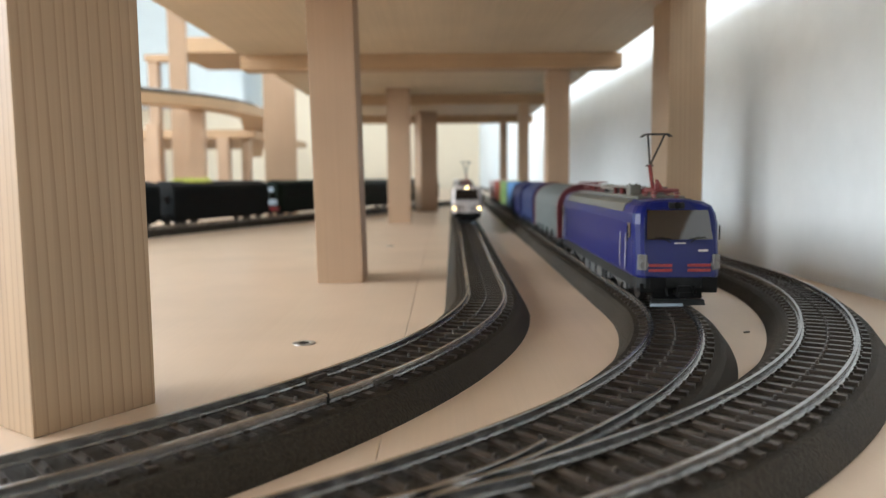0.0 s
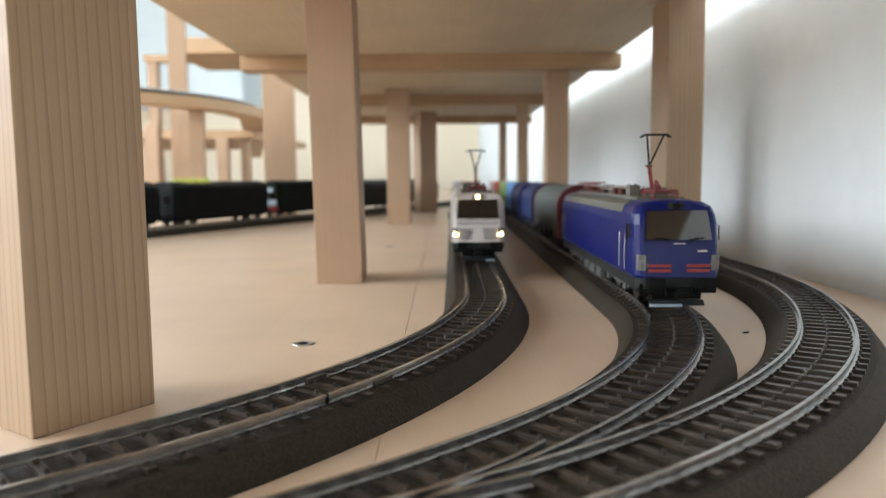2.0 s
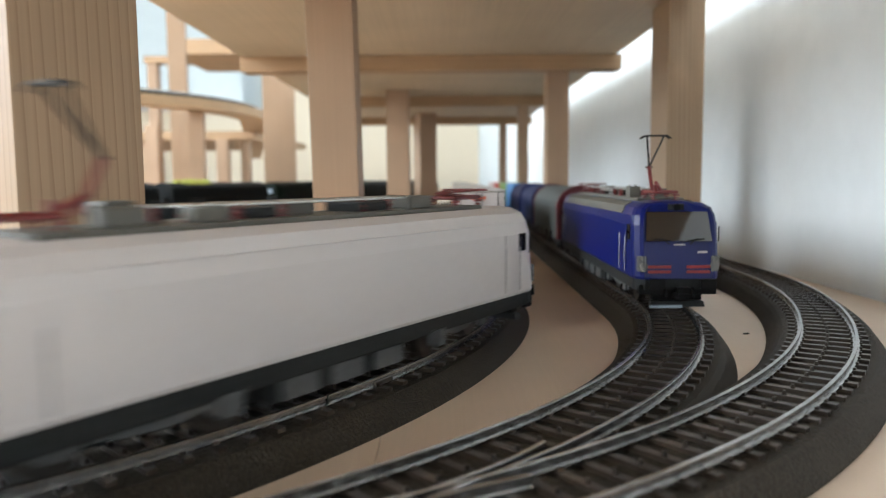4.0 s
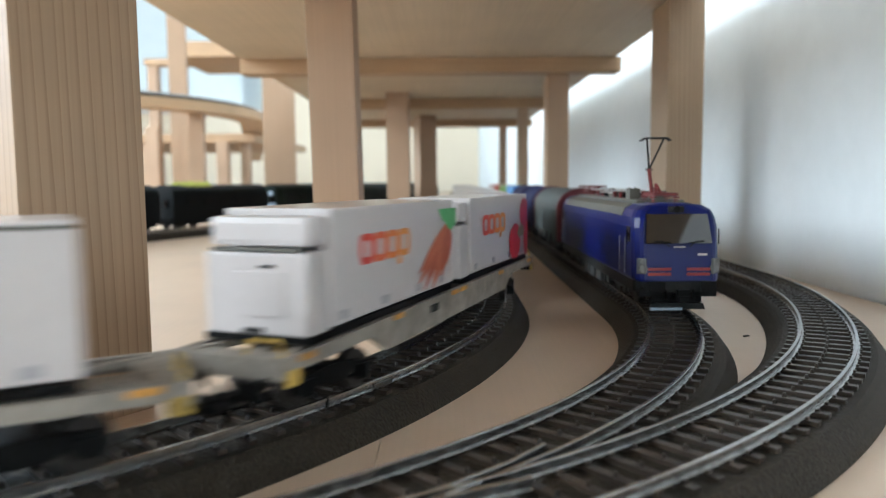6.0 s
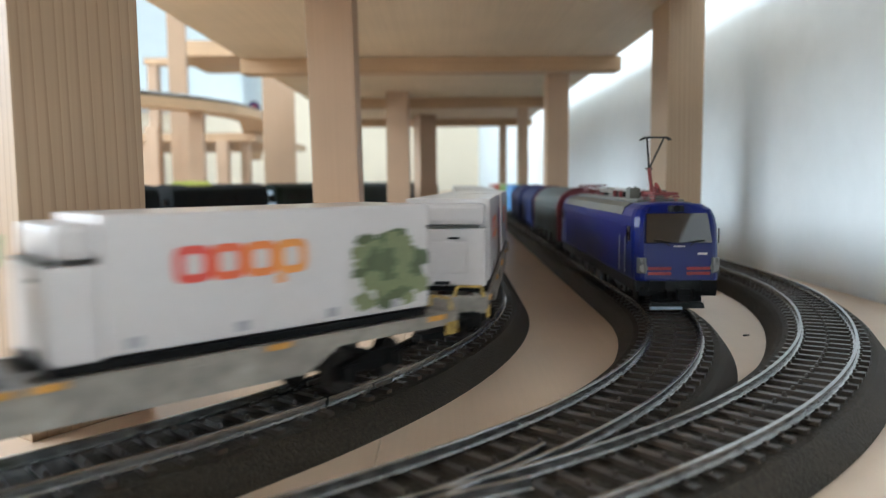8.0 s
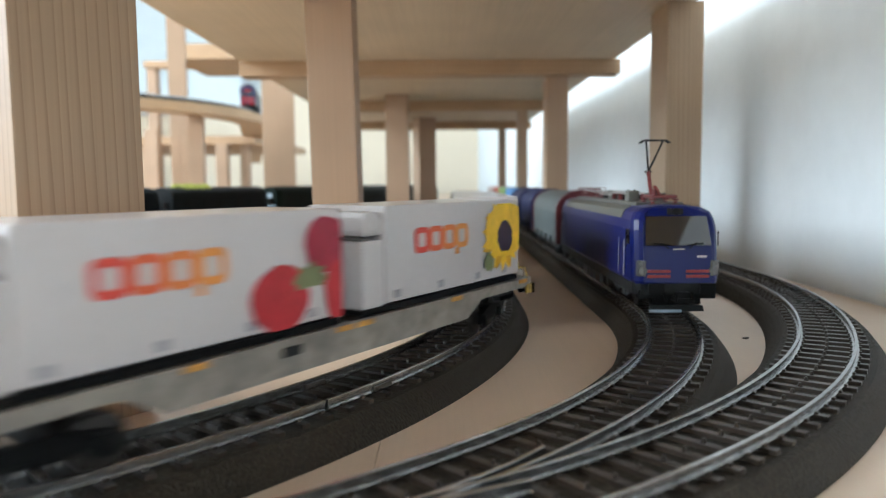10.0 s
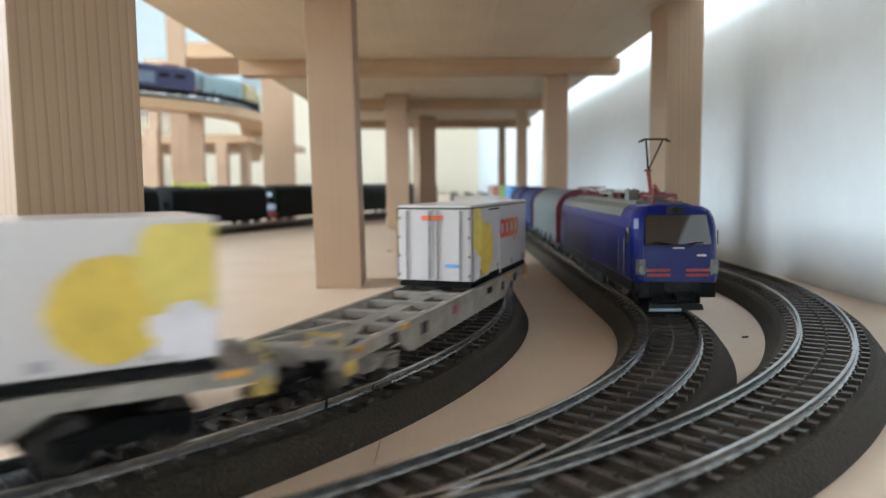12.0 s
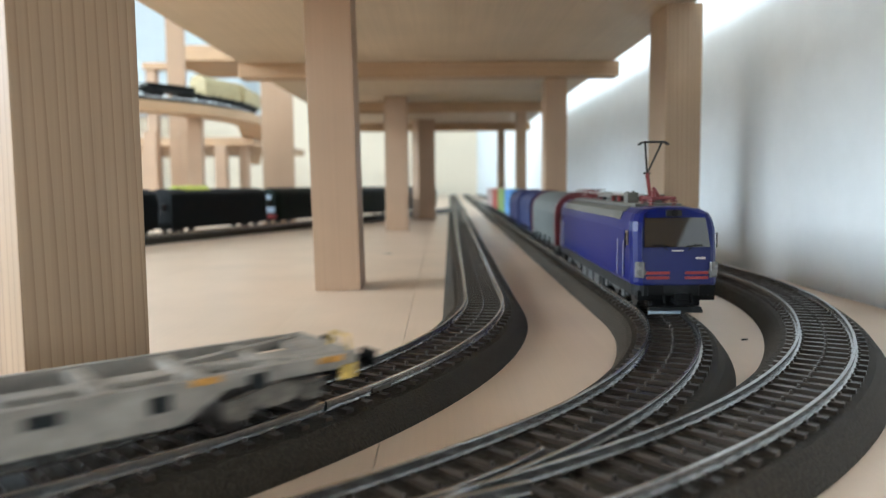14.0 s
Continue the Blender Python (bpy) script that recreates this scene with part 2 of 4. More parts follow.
# ---- the board, the decks and the room ----
def room():
    structure("floor", boxes(((-1.2, 1.5, -0.92), (3.2, 6.6, 0.04))), "floor", "brown wooden floor of the room below the board", "floor")
    structure("ceiling", boxes(((-1.2, 1.5, 1.62), (3.2, 6.6, 0.04))), "plaster", "white plaster ceiling of the room", "ceiling")
    structure("wall_east", boxes(((0.276, 1.5, 0.35), (0.1, 6.5, 2.5))), "plaster", "white plastered wall beside the railway board", "wall")

    def wall_with_hole(name, along, fixed, lo, hi, a0, a1, z0, z1, paint="plaster"):
        bm = bmesh.new()
        zl, zh = -0.9, 1.6
        for (p, q, r, s) in ((lo, a0, zl, zh), (a1, hi, zl, zh), (a0, a1, zl, z0), (a0, a1, z1, zh)):
            c, d = ((p + q) / 2, q - p)
            if along == "y":
                box(bm, (fixed, c, (r + s) / 2), (0.1, d, s - r))
            else:
                box(bm, (c, fixed, (r + s) / 2), (d, 0.1, s - r))
        structure(name, bm, paint, "%s plastered wall with a window opening" % ("cream" if paint == "cream" else "white"), "wall")
    wall_with_hole("wall_west", "y", -2.65, -1.7, 2.0, -1.2, 1.2, 0.40, 1.46)
    wall_with_hole("wall_west_2", "y", -2.65, 2.0, 4.65, 2.2, 4.2, 0.05, 1.27)
    wall_with_hole("wall_north", "x", 4.65, -2.6, 0.24, -1.98, -1.12, 0.53, 1.45, "cream")
    structure("wall_south", boxes(((-1.18, -1.65, 0.35), (2.84, 0.1, 2.5))), "plaster", "white plastered wall at the end of the room", "wall")
    for i, (x, y, w, along, z0, z1) in enumerate(((-2.65, 0.0, 2.4, "y", 0.40, 1.46), (-2.65, 3.2, 2.0, "y", 0.05, 1.27), (-1.55, 4.65, 0.86, "x", 0.53, 1.45))):
        win = thing("window_%d" % (i + 1), "white framed window with a mullion, bright daylight outside", "window", kind="structure", at=pose(x, y, 0, 0, 0, 90 if along == "y" else 0))
        zm, h = (z0 + z1) / 2, z1 - z0
        part("window_frame", boxes(((0, 0, z0 + 0.025), (w, 0.05, 0.05), 0.004), ((0, 0, z1 - 0.025), (w, 0.05, 0.05), 0.004),
             ((-w / 2 + 0.025, 0, zm), (0.05, 0.05, h - 0.1), 0.004), ((w / 2 - 0.025, 0, zm), (0.05, 0.05, h - 0.1), 0.004),
             ((0, 0, zm), (0.05, 0.05, h - 0.1), 0.004)), "white", win)
    # Made-up sheet with its bars, added only to brighten the far window.
    blind = thing("pale_sheet", "added pale translucent sheet that makes the far window bright", "blind", at=pose(-1.55, 4.585, 0))
    part("cloth", boxes(((0, 0, 0.985), (0.92, 0.002, 0.96))), "blind", blind)
    part("roller", rods([((-0.47, 0, 1.475), (0.47, 0, 1.475))], 0.012, 12), "white", blind)
    part("hem_bar", boxes(((0, 0, 0.502), (0.92, 0.008, 0.012), 0.002)), "white", blind)
    # board: two glued panels with an open joint
    g = thing("baseboard", "pale glued-wood baseboard with an open panel joint", "board", kind="structure")
    for x0, x1 in ((-2.5, -0.0160), (-0.01585, 0.2245)):
        part("panel", boxes((((x0 + x1) / 2, 1.5, -0.009), (x1 - x0, 6.0, 0.018), 0.0004)), "board", g)


def post(x, y, top, label, turn=0.0, a=0.026, b=0.034, base=0.0, mat="post_plain", lean=0.0):
    bm = boxes(((0, 0, (top - base) / 2), (a, b, top - base), 0.0007))
    ob = new("wooden_post", finish(bm, "wooden_post", mat))
    ob.matrix_basis = pose(x, y, base, 0, lean, turn)
    return tagged(ob, label, "post", "posts under the decks")


DECK = 0.1883
LEDGE = 0.196


def decks():
    structure("deck", boxes(((-0.0127, 0.762, DECK + 0.0085), (0.3775, 1.544, 0.017), 0.0005)), "slab", "large plywood deck carried by posts above the board", "deck")
    for y, dx in ((0.767, 0.0), (1.130, 0.0094), (1.506, 0.0)):
        ob = new("cross_beam", finish(boxes(((0, 0, 0), (0.384, 0.028, 0.0146), 0.0007)), "cross_beam", "beam"))
        ob.matrix_basis = pose(-0.0108 + dx, y, DECK - 0.0074)
        tagged(ob, "planed spruce cross beam under the plywood deck", "beam", "beams under the deck")
    lbl = "square planed spruce post standing on the board"
    post(-0.1033, 0.1993, DECK, "knotty planed spruce post beside the inner track", 56.3, 0.0348, 0.0245, 0.0, "post")
    post(-0.0644, 0.4690, DECK, lbl + ", near a screw", 2.0, 0.0280, 0.043, 0.0, "post_plain", -1.1)
    post(0.1695, 0.539, DECK, lbl + " close to the wall", 0, 0.0250, 0.042, 0.0, "post")
    post(-0.2627, 1.2, 0.31, "thick spruce post in shade behind the dark train", 12, 0.0500, 0.040)
    post(-0.0621, 1.0525, DECK, lbl, 0, 0.032, 0.032)
    post(-0.0330, 1.412, DECK, lbl, 24, 0.034, 0.034)
    post(0.1205, 0.786, DECK - 0.0149, lbl + " behind the goods train", 0, 0.0226, 0.028)
    post(0.1224, 1.130, DECK - 0.0149, lbl, 0, 0.015, 0.0226)
    post(0.1229, 1.506, DECK - 0.0149, lbl, 0, 0.0141, 0.0226)
    # the curved ledge beside the deck, and the levels behind it
    ledge = [(-0.030, LEDGE), (0.030, LEDGE), (0.030, UPPER), (-0.030, UPPER)]
    structure("ledge", sweep(LINE_E, -2.9, 1.6, ledge, 0.03, 0.1), "beam", "curved wooden ledge that carries an upper track", "ledge")
    up = "spruce post that carries the upper ledge"
    post(-0.468, 1.42, LEDGE, up, 10)
    post(-0.62, 1.76, 0.546, "tall spruce post behind the upper ledge", 15, 0.04, 0.04)
    post(-0.585, 1.72, LEDGE, up, 20, 0.03, 0.03)
    post(-0.68, 1.75, LEDGE, up, 0, 0.03, 0.03)
    post(-0.585, 1.98, LEDGE - 0.022, up, 0, 0.03, 0.03)
    post(-0.535, 2.02, LEDGE - 0.022, up, 0, 0.022, 0.03)
    post(-0.80, 2.02, LEDGE - 0.022, up, 0, 0.03, 0.03)
    post(-0.805, 2.3, 0.423, up, 0, 0.03, 0.03)
    post(-0.885, 2.3, 0.423, up, 0, 0.03, 0.03)
    structure("shelf_1", boxes(((-0.86, 2.35, LEDGE - 0.011), (0.72, 0.75, 0.022), 0.001)), "beam", "plywood level behind the upper ledge", "shelf")
    structure("shelf_2", boxes(((-0.635, 2.25, 0.436), (0.24, 0.34, 0.042), 0.001)), "beam", "higher wooden level behind the upper ledge", "shelf")
    structure("shelf_3", boxes(((-0.84, 2.30, 0.433), (0.13, 0.05, 0.02), 0.001)), "beam", "short wooden beam over two posts", "beam")


# ---- tracks ----
def sweep(line, s0, s1, profile, step=0.004, far=0.05):
    rings = []
    s = s0
    while True:
        p, a = line.at(s)
        n = Vector((-math.sin(a), math.cos(a)))
        rings.append([(p.x + n.x * u, p.y + n.y * u, z) for u, z in profile])
        if s >= s1:
            break
        s = min(s1, s + (far if s < -0.3 else step))
    return loft(rings)


RAIL_PROFILE = [(-0.0011, 0), (0.0011, 0), (0.0011, 0.0004), (0.0003, 0.0006), (0.0003, 0.0017), (0.0005, 0.0019), (0.0005, 0.0025), (0.0004, 0.0026),
                (-0.0004, 0.0026), (-0.0005, 0.0025), (-0.0005, 0.0019), (-0.0003, 0.0017), (-0.0003, 0.0006), (-0.0011, 0.0004)]
BED_PROFILE = [(-0.0203, 0), (-0.0197, 0.0012), (-0.0166, 0.0054), (-0.0148, 0.0068), (0.0148, 0.0068), (0.0166, 0.0054), (0.0197, 0.0012), (0.0203, 0)]
PITCH_SLEEPER = 0.0075


@lru_cache(None)
def sleeper_mesh():
    bm = boxes(((0, 0, 0.0009), (0.0024, 0.0256, 0.0018), 0.0002))
    for y in (-0.0087, 0.0087):
        for d in (-0.0013, 0.0013):
            box(bm, (0, y + d, 0.0021), (0.0014, 0.0008, 0.0007))
    cyl(bm, (0, 0, 0.0017), (0, 0, 0.0029), 0.0007, 8, 0.0004)
    return finish(bm, "sleeper", "sleeper")


def track(line, s_far, s_end, label, near=(-0.75, 0.42), lift=0.0):
    g = thing("railway_track", label, "track", "model tracks", at=pose(0, 0, lift))
    part("ballast_bed", sweep(line, s_far, s_end, BED_PROFILE), "bed", g, "dark grainy foam ballast bed", False)
    zr = RAIL - 0.0026
    for u in (-0.0087, 0.0087):
        part("rail", sweep(line, s_far, s_end, [(u + a, zr + z) for a, z in RAIL_PROFILE]), "rail", g)
        if line is LINE_A:
            s = min((abs(line.place(k * 0.001, u).y - 0.1805), k * 0.001) for k in range(0, 300))[1] if u > 0 else 0.0
            p, a = line.at(s)
            cut = boxes(((0, u, zr + 0.0013), (0.0004, 0.0013, 0.0028)))
            bmesh.ops.transform(cut, matrix=Matrix.Translation((p.x, p.y, 0)) @ Matrix.Rotation(a, 4, "Z"), verts=cut.verts)
            part("rail_joint", cut, "black", g)
    me = sleeper_mesh()
    far = bmesh.new()
    s = s_far
    while s < s_end:
        p, a = line.at(s)
        m = Matrix.Translation((p.x, p.y, 0.0061)) @ Matrix.Rotation(a, 4, "Z")
        if near[0] < s < near[1]:
            ob = new("sleeper", me)
            ob.parent = g
            ob.matrix_basis = m
        else:
            bmesh.ops.create_cube(far, size=1, matrix=m @ Matrix.Translation((0, 0, 0.0009)) @ Matrix.Diagonal((0.0024, 0.0256, 0.0018, 1)))
        s += PITCH_SLEEPER
    tagged(part("sleeper_run", far, "sleeper", g), kind="stuff")
    return g


# ---- vehicles: local x forward, z = 0 at the top of the rails ----
def wheelset(parent, x, r, name="wheelset"):
    bm = bmesh.new()
    for y in (-0.0081, 0.0081):
        cyl(bm, (x, y - 0.0011, r), (x, y + 0.0011, r), r, 20)
        cyl(bm, (x, y * 0.86 - 0.0003, r), (x, y * 0.86 + 0.0003, r), r * 1.1, 20)
    cyl(bm, (x, -0.009, r), (x, 0.009, r), 0.0012, 8)
    return part(name, bm, "wheel", parent)


def bogie(parent, x, base, r, mat, half=0.0115, name="bogie"):
    b = part(name, boxes(((0, 0, r * 1.35), (base * 0.32, half * 1.9, r * 0.55), 0.0004)), mat, parent)
    b.matrix_basis = pose(x, 0, 0)
    k, w = base / 2, r * 0.62
    prof = [(-k - w, r * 0.75), (-k - w, r * 1.45), (-k + w, r * 1.6), (-k * 0.3, r * 1.75), (k * 0.3, r * 1.75), (k - w, r * 1.6), (k + w, r * 1.45), (k + w, r * 0.75),
            (k - w, r * 0.75), (k - w * 1.2, r * 1.05), (k * 0.3, r * 0.8), (-k * 0.3, r * 0.8), (-k + w * 1.2, r * 1.05), (-k + w, r * 0.75)]
    for sy in (-1, 1):
        part("side_frame", loft([[(px, sy * half + d, pz) for px, pz in prof] for d in (-0.0010, 0.0010)]), mat, b)
        for sx in (-1, 1):
            part("axle_box", boxes(((sx * k, sy * half * 1.10, r * 1.02), (r * 0.8, 0.0016, r * 0.75), 0.0004)), mat, b)
    for sx in (-1, 1):
        wheelset(b, sx * base / 2, r)
    return b


def buffers(parent, x, z, sign, mat="black"):
    for y in (-0.0101, 0.0101):
        bm = bmesh.new()
        cyl(bm, (x, y, z), (x + sign * 0.0035, y, z), 0.0014, 12)
        cyl(bm, (x + sign * 0.0035, y, z), (x + sign * 0.0062, y, z), 0.0010, 12)
        box(bm, (x + sign * 0.0066, y, z), (0.0009, 0.0062, 0.0042), 0.0003)
        part("buffer", bm, mat, parent)


def pantograph(parent, x, up, sign=1):
    """A single-arm pantograph on insulators; raised or folded."""
    z = 0.0455
    p = part("pantograph", rods([((x - 0.008, y, z + 0.002), (x + 0.008, y, z + 0.002)) for y in (-0.0048, 0.0048)]
             + [((x + s * 0.008, -0.0048, z + 0.002), (x + s * 0.008, 0.0048, z + 0.002)) for s in (-1, 1)], 0.0007), "insulator", parent, "dark red pantograph base frame")
    ins = bmesh.new()
    for sx in (-1, 1):
        for y in (-0.0048, 0.0048):
            for k in range(3):
                cyl(ins, (x + sx * 0.007, y, 0.0435 + k * 0.0012), (x + sx * 0.007, y, 0.0443 + k * 0.0012), 0.0014 if k % 2 == 0 else 0.0009, 10)
    part("insulator", ins, "insulator", p)
    if up:
        knee = Vector((x - sign * 0.019, 0, 0.0585))
        headz = 0.0722
        hx = x - sign * 0.009
        part("lower_arm", rods([((x - sign * 0.013, 0, z + 0.002), tuple(knee)), ((x - sign * 0.008, 0, z + 0.002), (x - sign * 0.008, 0, z + 0.005)), ((x - sign * 0.006, 0.002, z + 0.002), (x - sign * 0.0145, 0.002, z + 0.006))], 0.0009), "insulator", p, "dark red lower arm")
        part("upper_arm", rods([(tuple(knee), (hx, -0.0038, headz)), (tuple(knee), (hx, 0.0038, headz)), ((knee.x, -0.0016, knee.z), (knee.x, 0.0016, knee.z))], 0.00045), "under", p, "thin dark upper arm")
        part("collector_head", rods([((hx + d, -0.0048, headz), (hx + d, 0.0048, headz)) for d in (-0.0016, 0.0016)]
             + [((hx + d, s * 0.0048, headz), (hx + d, s * 0.0066, headz - 0.0012)) for d in (-0.0016, 0.0016) for s in (-1, 1)]
             + [((hx - 0.0016, s * 0.0042, headz), (hx + 0.0016, s * 0.0042, headz)) for s in (-1, 1)], 0.00035), "under", p, "dark collector head with bent horns")
    else:
        part("folded_arm", rods([((x + sign * 0.006, 0, z + 0.0025), (x - sign * 0.012, 0, z + 0.0035)), ((x - sign * 0.012, 0, z + 0.0035), (x + sign * 0.006, -0.006, z + 0.0045)),
             ((x - sign * 0.012, 0, z + 0.0035), (x + sign * 0.006, 0.006, z + 0.0045)), ((x + sign * 0.006, -0.009, z + 0.0045), (x + sign * 0.006, 0.009, z + 0.0045))], 0.0004), "insulator", p, "folded dark red arm")
    return p


LOCO_SECTION = [(-0.0169, 0.0130), (-0.0173, 0.0140), (-0.0173, 0.0345), (-0.0168, 0.0385), (-0.0154, 0.0416), (-0.0125, 0.0434), (-0.0060, 0.0441),
                (0.0060, 0.0441), (0.0125, 0.0434), (0.0154, 0.0416), (0.0168, 0.0385), (0.0173, 0.0345), (0.0173, 0.0140), (0.0169, 0.0130)]


def nose(z):
    return 0.1025 - max(0.0, z - 0.0270) * 0.34 - max(0.0, z - 0.0415) * 0.9


def nose_rings(section, z0):
    """Rings from end to end: flat front, wide chamfered corners, straight flanks."""
    rings = []
    for s in (-1, 1):
        ends = [(0.0, 0.79), (0.0010, 0.875), (0.0030, 0.965), (0.0062, 1.0), (0.0200, 1.0)]
        for d, w in (ends if s < 0 else ends[::-1]):
            rings.append([(s * ((nose(z) if d < 0.01 else 0.1025) - d), y * w, z0 + (z - z0) * (0.985 if d == 0 else 1.0)) for y, z in section])
    return rings


def electric_loco(name, label, paint, lit, stripes):
    g = thing(name, label, "locomotive")
    body = part("body", loft(nose_rings(LOCO_SECTION, 0.0130)), paint, g)
    part("lower_valance", loft(nose_rings([(-0.0168, 0.0088), (-0.0168, 0.0134), (0.0168, 0.0134), (0.0168, 0.0088)], 0.0088)), "under", g, "dark grey lower valance")
    # roof walkway and equipment
    part("roof_hatch", boxes(((0, 0, 0.0442), (0.150, 0.0205, 0.0016), 0.0006)), "roofgrey", body, "grey roof hatches")
    for s in (-1, 1):
        part("roof_cowl", loft([[(x, s * y, z) for y, z in ((0.0127, 0.0438), (0.0157, 0.0419), (0.0171, 0.0386), (0.0166, 0.0384), (0.0152, 0.0414), (0.0124, 0.0432))] for x in (-0.076, 0.076)]), "roofgrey" if paint == "blue" else paint, body)
    for x in (-0.048, -0.030, -0.018, 0.012, 0.026, 0.040):
        for y in (-0.006, 0.005):
            part("roof_insulator", loft([[(x + r * math.cos(a), y + r * math.sin(a), z) for a in [math.pi * k / 5 for k in range(10)]] for r, z in
                 ((0.0011, 0.0448), (0.0011, 0.0455), (0.0007, 0.0456), (0.0011, 0.0463), (0.0011, 0.0468), (0.0007, 0.0470), (0.0009, 0.0477), (0.0004, 0.0482))]), "insulator", body)
    part("roof_conductor", rods([((-0.05, -0.006, 0.0484), (0.045, -0.006, 0.0484)), ((-0.05, 0.005, 0.0484), (0.03, 0.005, 0.0484)), ((0.03, 0.005, 0.0484), (0.045, -0.006, 0.0484)),
                                 ((-0.01, -0.009, 0.0475), (0.02, -0.009, 0.0475))], 0.0004), "steel", body)
    part("roof_box", boxes(((-0.022, 0.0, 0.0462), (0.014, 0.012, 0.0030), 0.0006)), "under", body, "grey roof box")
    part("roof_box", boxes(((0.020, 0.0, 0.0460), (0.010, 0.010, 0.0028), 0.0006)), "under", body, "grey roof box")
    for x, y, dx, dy, h in ((0.055, 0.004, 0.010, 0.006, 0.0040), (0.050, -0.006, 0.008, 0.005, 0.0050), (0.036, 0.0065, 0.010, 0.004, 0.0036), (0.004, -0.002, 0.012, 0.009, 0.0034), (-0.044, 0.003, 0.012, 0.008, 0.0040)):
        part("roof_unit", boxes(((x, y, 0.0448 + h / 2), (dx, dy, h), 0.0006)), "roofgrey", body, "grey roof apparatus")
    part("roof_bushing", rods([((x, y, 0.0448), (x, y, 0.0500)) for x, y in ((0.047, 0.006), (0.030, -0.003), (0.014, 0.004))], 0.0007, 8), "under", body)
    pantograph(g, 0.074, True)
    pantograph(g, -0.074, False, -1)
    under = part("underframe", boxes(((0, 0, 0.0093), (0.196, 0.0315, 0.0030), 0.0006), ((0, 0, 0.0060), (0.052, 0.027, 0.0075), 0.0008)), "under", g)
    for s in (-1, 1):
        part("side_equipment", boxes(*[((x, s * 0.0141, 0.0058), (0.012, 0.0022, 0.0062), 0.0005) for x in (-0.017, 0.0, 0.017)]), "locogrey", under)
    for s in (1, -1):
        x = lambda z: s * (nose(z) + 0.0003)
        # windscreen
        scr = loft([[(x(z) + s * d, y, z) for y, z in ((-0.0131, 0.0284), (0.0131, 0.0284), (0.0122, 0.0400), (-0.0122, 0.0400))] for d in (-0.0008, 0.0002)])
        part("windscreen", scr, "glass", body, "dark cab windscreen")
        for y in (-1, 1):
            # lamp clusters on the chamfered corners
            zc = 0.0193
            part("headlamp_housing", boxes(((x(zc) - s * 0.0009, y * 0.0147, zc), (0.0012, 0.0040, 0.0064), 0.0005, s * y * 0.62)), "lens", body)
            lb = cyl(bmesh.new(), (x(zc) - s * 0.0012, y * 0.0141, zc - 0.0010), (x(zc) + s * 0.0003, y * 0.0141, zc - 0.0010), 0.0017, 16)
            part("headlamp", lb, "lit" if (lit and s == 1) else "lens", body, "lit warm white headlamp" if lit and s == 1 else "")
            part("tail_lamp", cyl(bmesh.new(), (x(zc) - s * 0.0012, y * 0.0146, zc + 0.0021), (x(zc) + s * 0.0001, y * 0.0146, zc + 0.0021), 0.0010, 12), "lens", body)
            # wipers
            part("wiper", rods([((x(0.0276) + s * 0.0006, y * 0.004, 0.0272), (x(0.0300) + s * 0.0008, y * 0.0072, 0.0296)), ((x(0.0290) + s * 0.0007, y * 0.0035, 0.0287), (x(0.0300) + s * 0.0007, y * 0.0100, 0.0293))], 0.00022, 5), "black", body)
            # handrail and door on the flanks
            part("cab_door", boxes(((s * 0.0825, y * 0.01735, 0.0250), (0.0080, 0.0004, 0.0190), 0.0001)), paint, body)
            part("handrail", rods([((s * dx, y * 0.0182, 0.0150), (s * dx, y * 0.0182, 0.0300)) for dx in (0.0775, 0.0875)], 0.00022, 6), "zinc", body)
            part("side_window", boxes(((s * 0.0905, y * 0.01735, 0.0315), (0.0050, 0.0005, 0.0062), 0.0001)), "glass", body)
            part("mirror", boxes(((s * 0.0935, y * 0.0188, 0.0305), (0.0004, 0.0004, 0.0060))), "black", body)
        part("top_lamp", cyl(bmesh.new(), (x(0.0418) - s * 0.0010, 0, 0.0418), (x(0.0418) + s * 0.0007, 0, 0.0418), 0.0014, 16), "lit" if (lit and s == 1) else "black", body)
        part("top_lamp_housing", boxes(((x(0.0418) - s * 0.0006, 0, 0.0418), (0.0014, 0.0064, 0.0026), 0.0005)), "lens" if lit else "under", body)
        if not stripes:
            part("panel_joint", boxes(((x(0.0252), 0, 0.0252), (0.0004, 0.0262, 0.0004))), "black", body)
            part("mullion", loft([[(x(z) + s * d, y, z) for y, z in ((-0.0003, 0.0284), (0.0003, 0.0284), (0.0003, 0.0400), (-0.0003, 0.0400))] for d in (0.0001, 0.0005)]), "black", body)
        # front grille strips or coloured warning strips
        for y in (-1, 1):
            if stripes:
                for zz in (0.0161, 0.0181):
                    part("warning_stripe", boxes(((x(zz), y * 0.0077, zz), (0.0004, 0.0092, 0.0011))), "red", body, "red warning stripe")
                part("white_mark", boxes(((x(0.0270), 0.0, 0.0270), (0.0003, 0.0046, 0.0005)), ((x(0.0240), s * 0.0092, 0.0240), (0.0003, 0.0038, 0.0008))), "white", body) if y > 0 else None
            else:
                for k, zz in enumerate((0.0158, 0.0176, 0.0194, 0.0212)):
                    part("grille_slot", boxes(((x(zz), y * (0.0076 - 0.0001 * k), zz), (0.0005, 0.0074 + 0.0005 * k, 0.0006))), "black", body)
        # buffer beam, plough, coupling
        part("buffer_beam", boxes(((s * 0.0995, 0, 0.0088), (0.0050, 0.0310, 0.0040), 0.0006), ((s * 0.0985, 0, 0.0060), (0.0040, 0.0200, 0.0035), 0.0006)), "black", g)
        buffers(g, s * 0.1015, 0.0118, s)
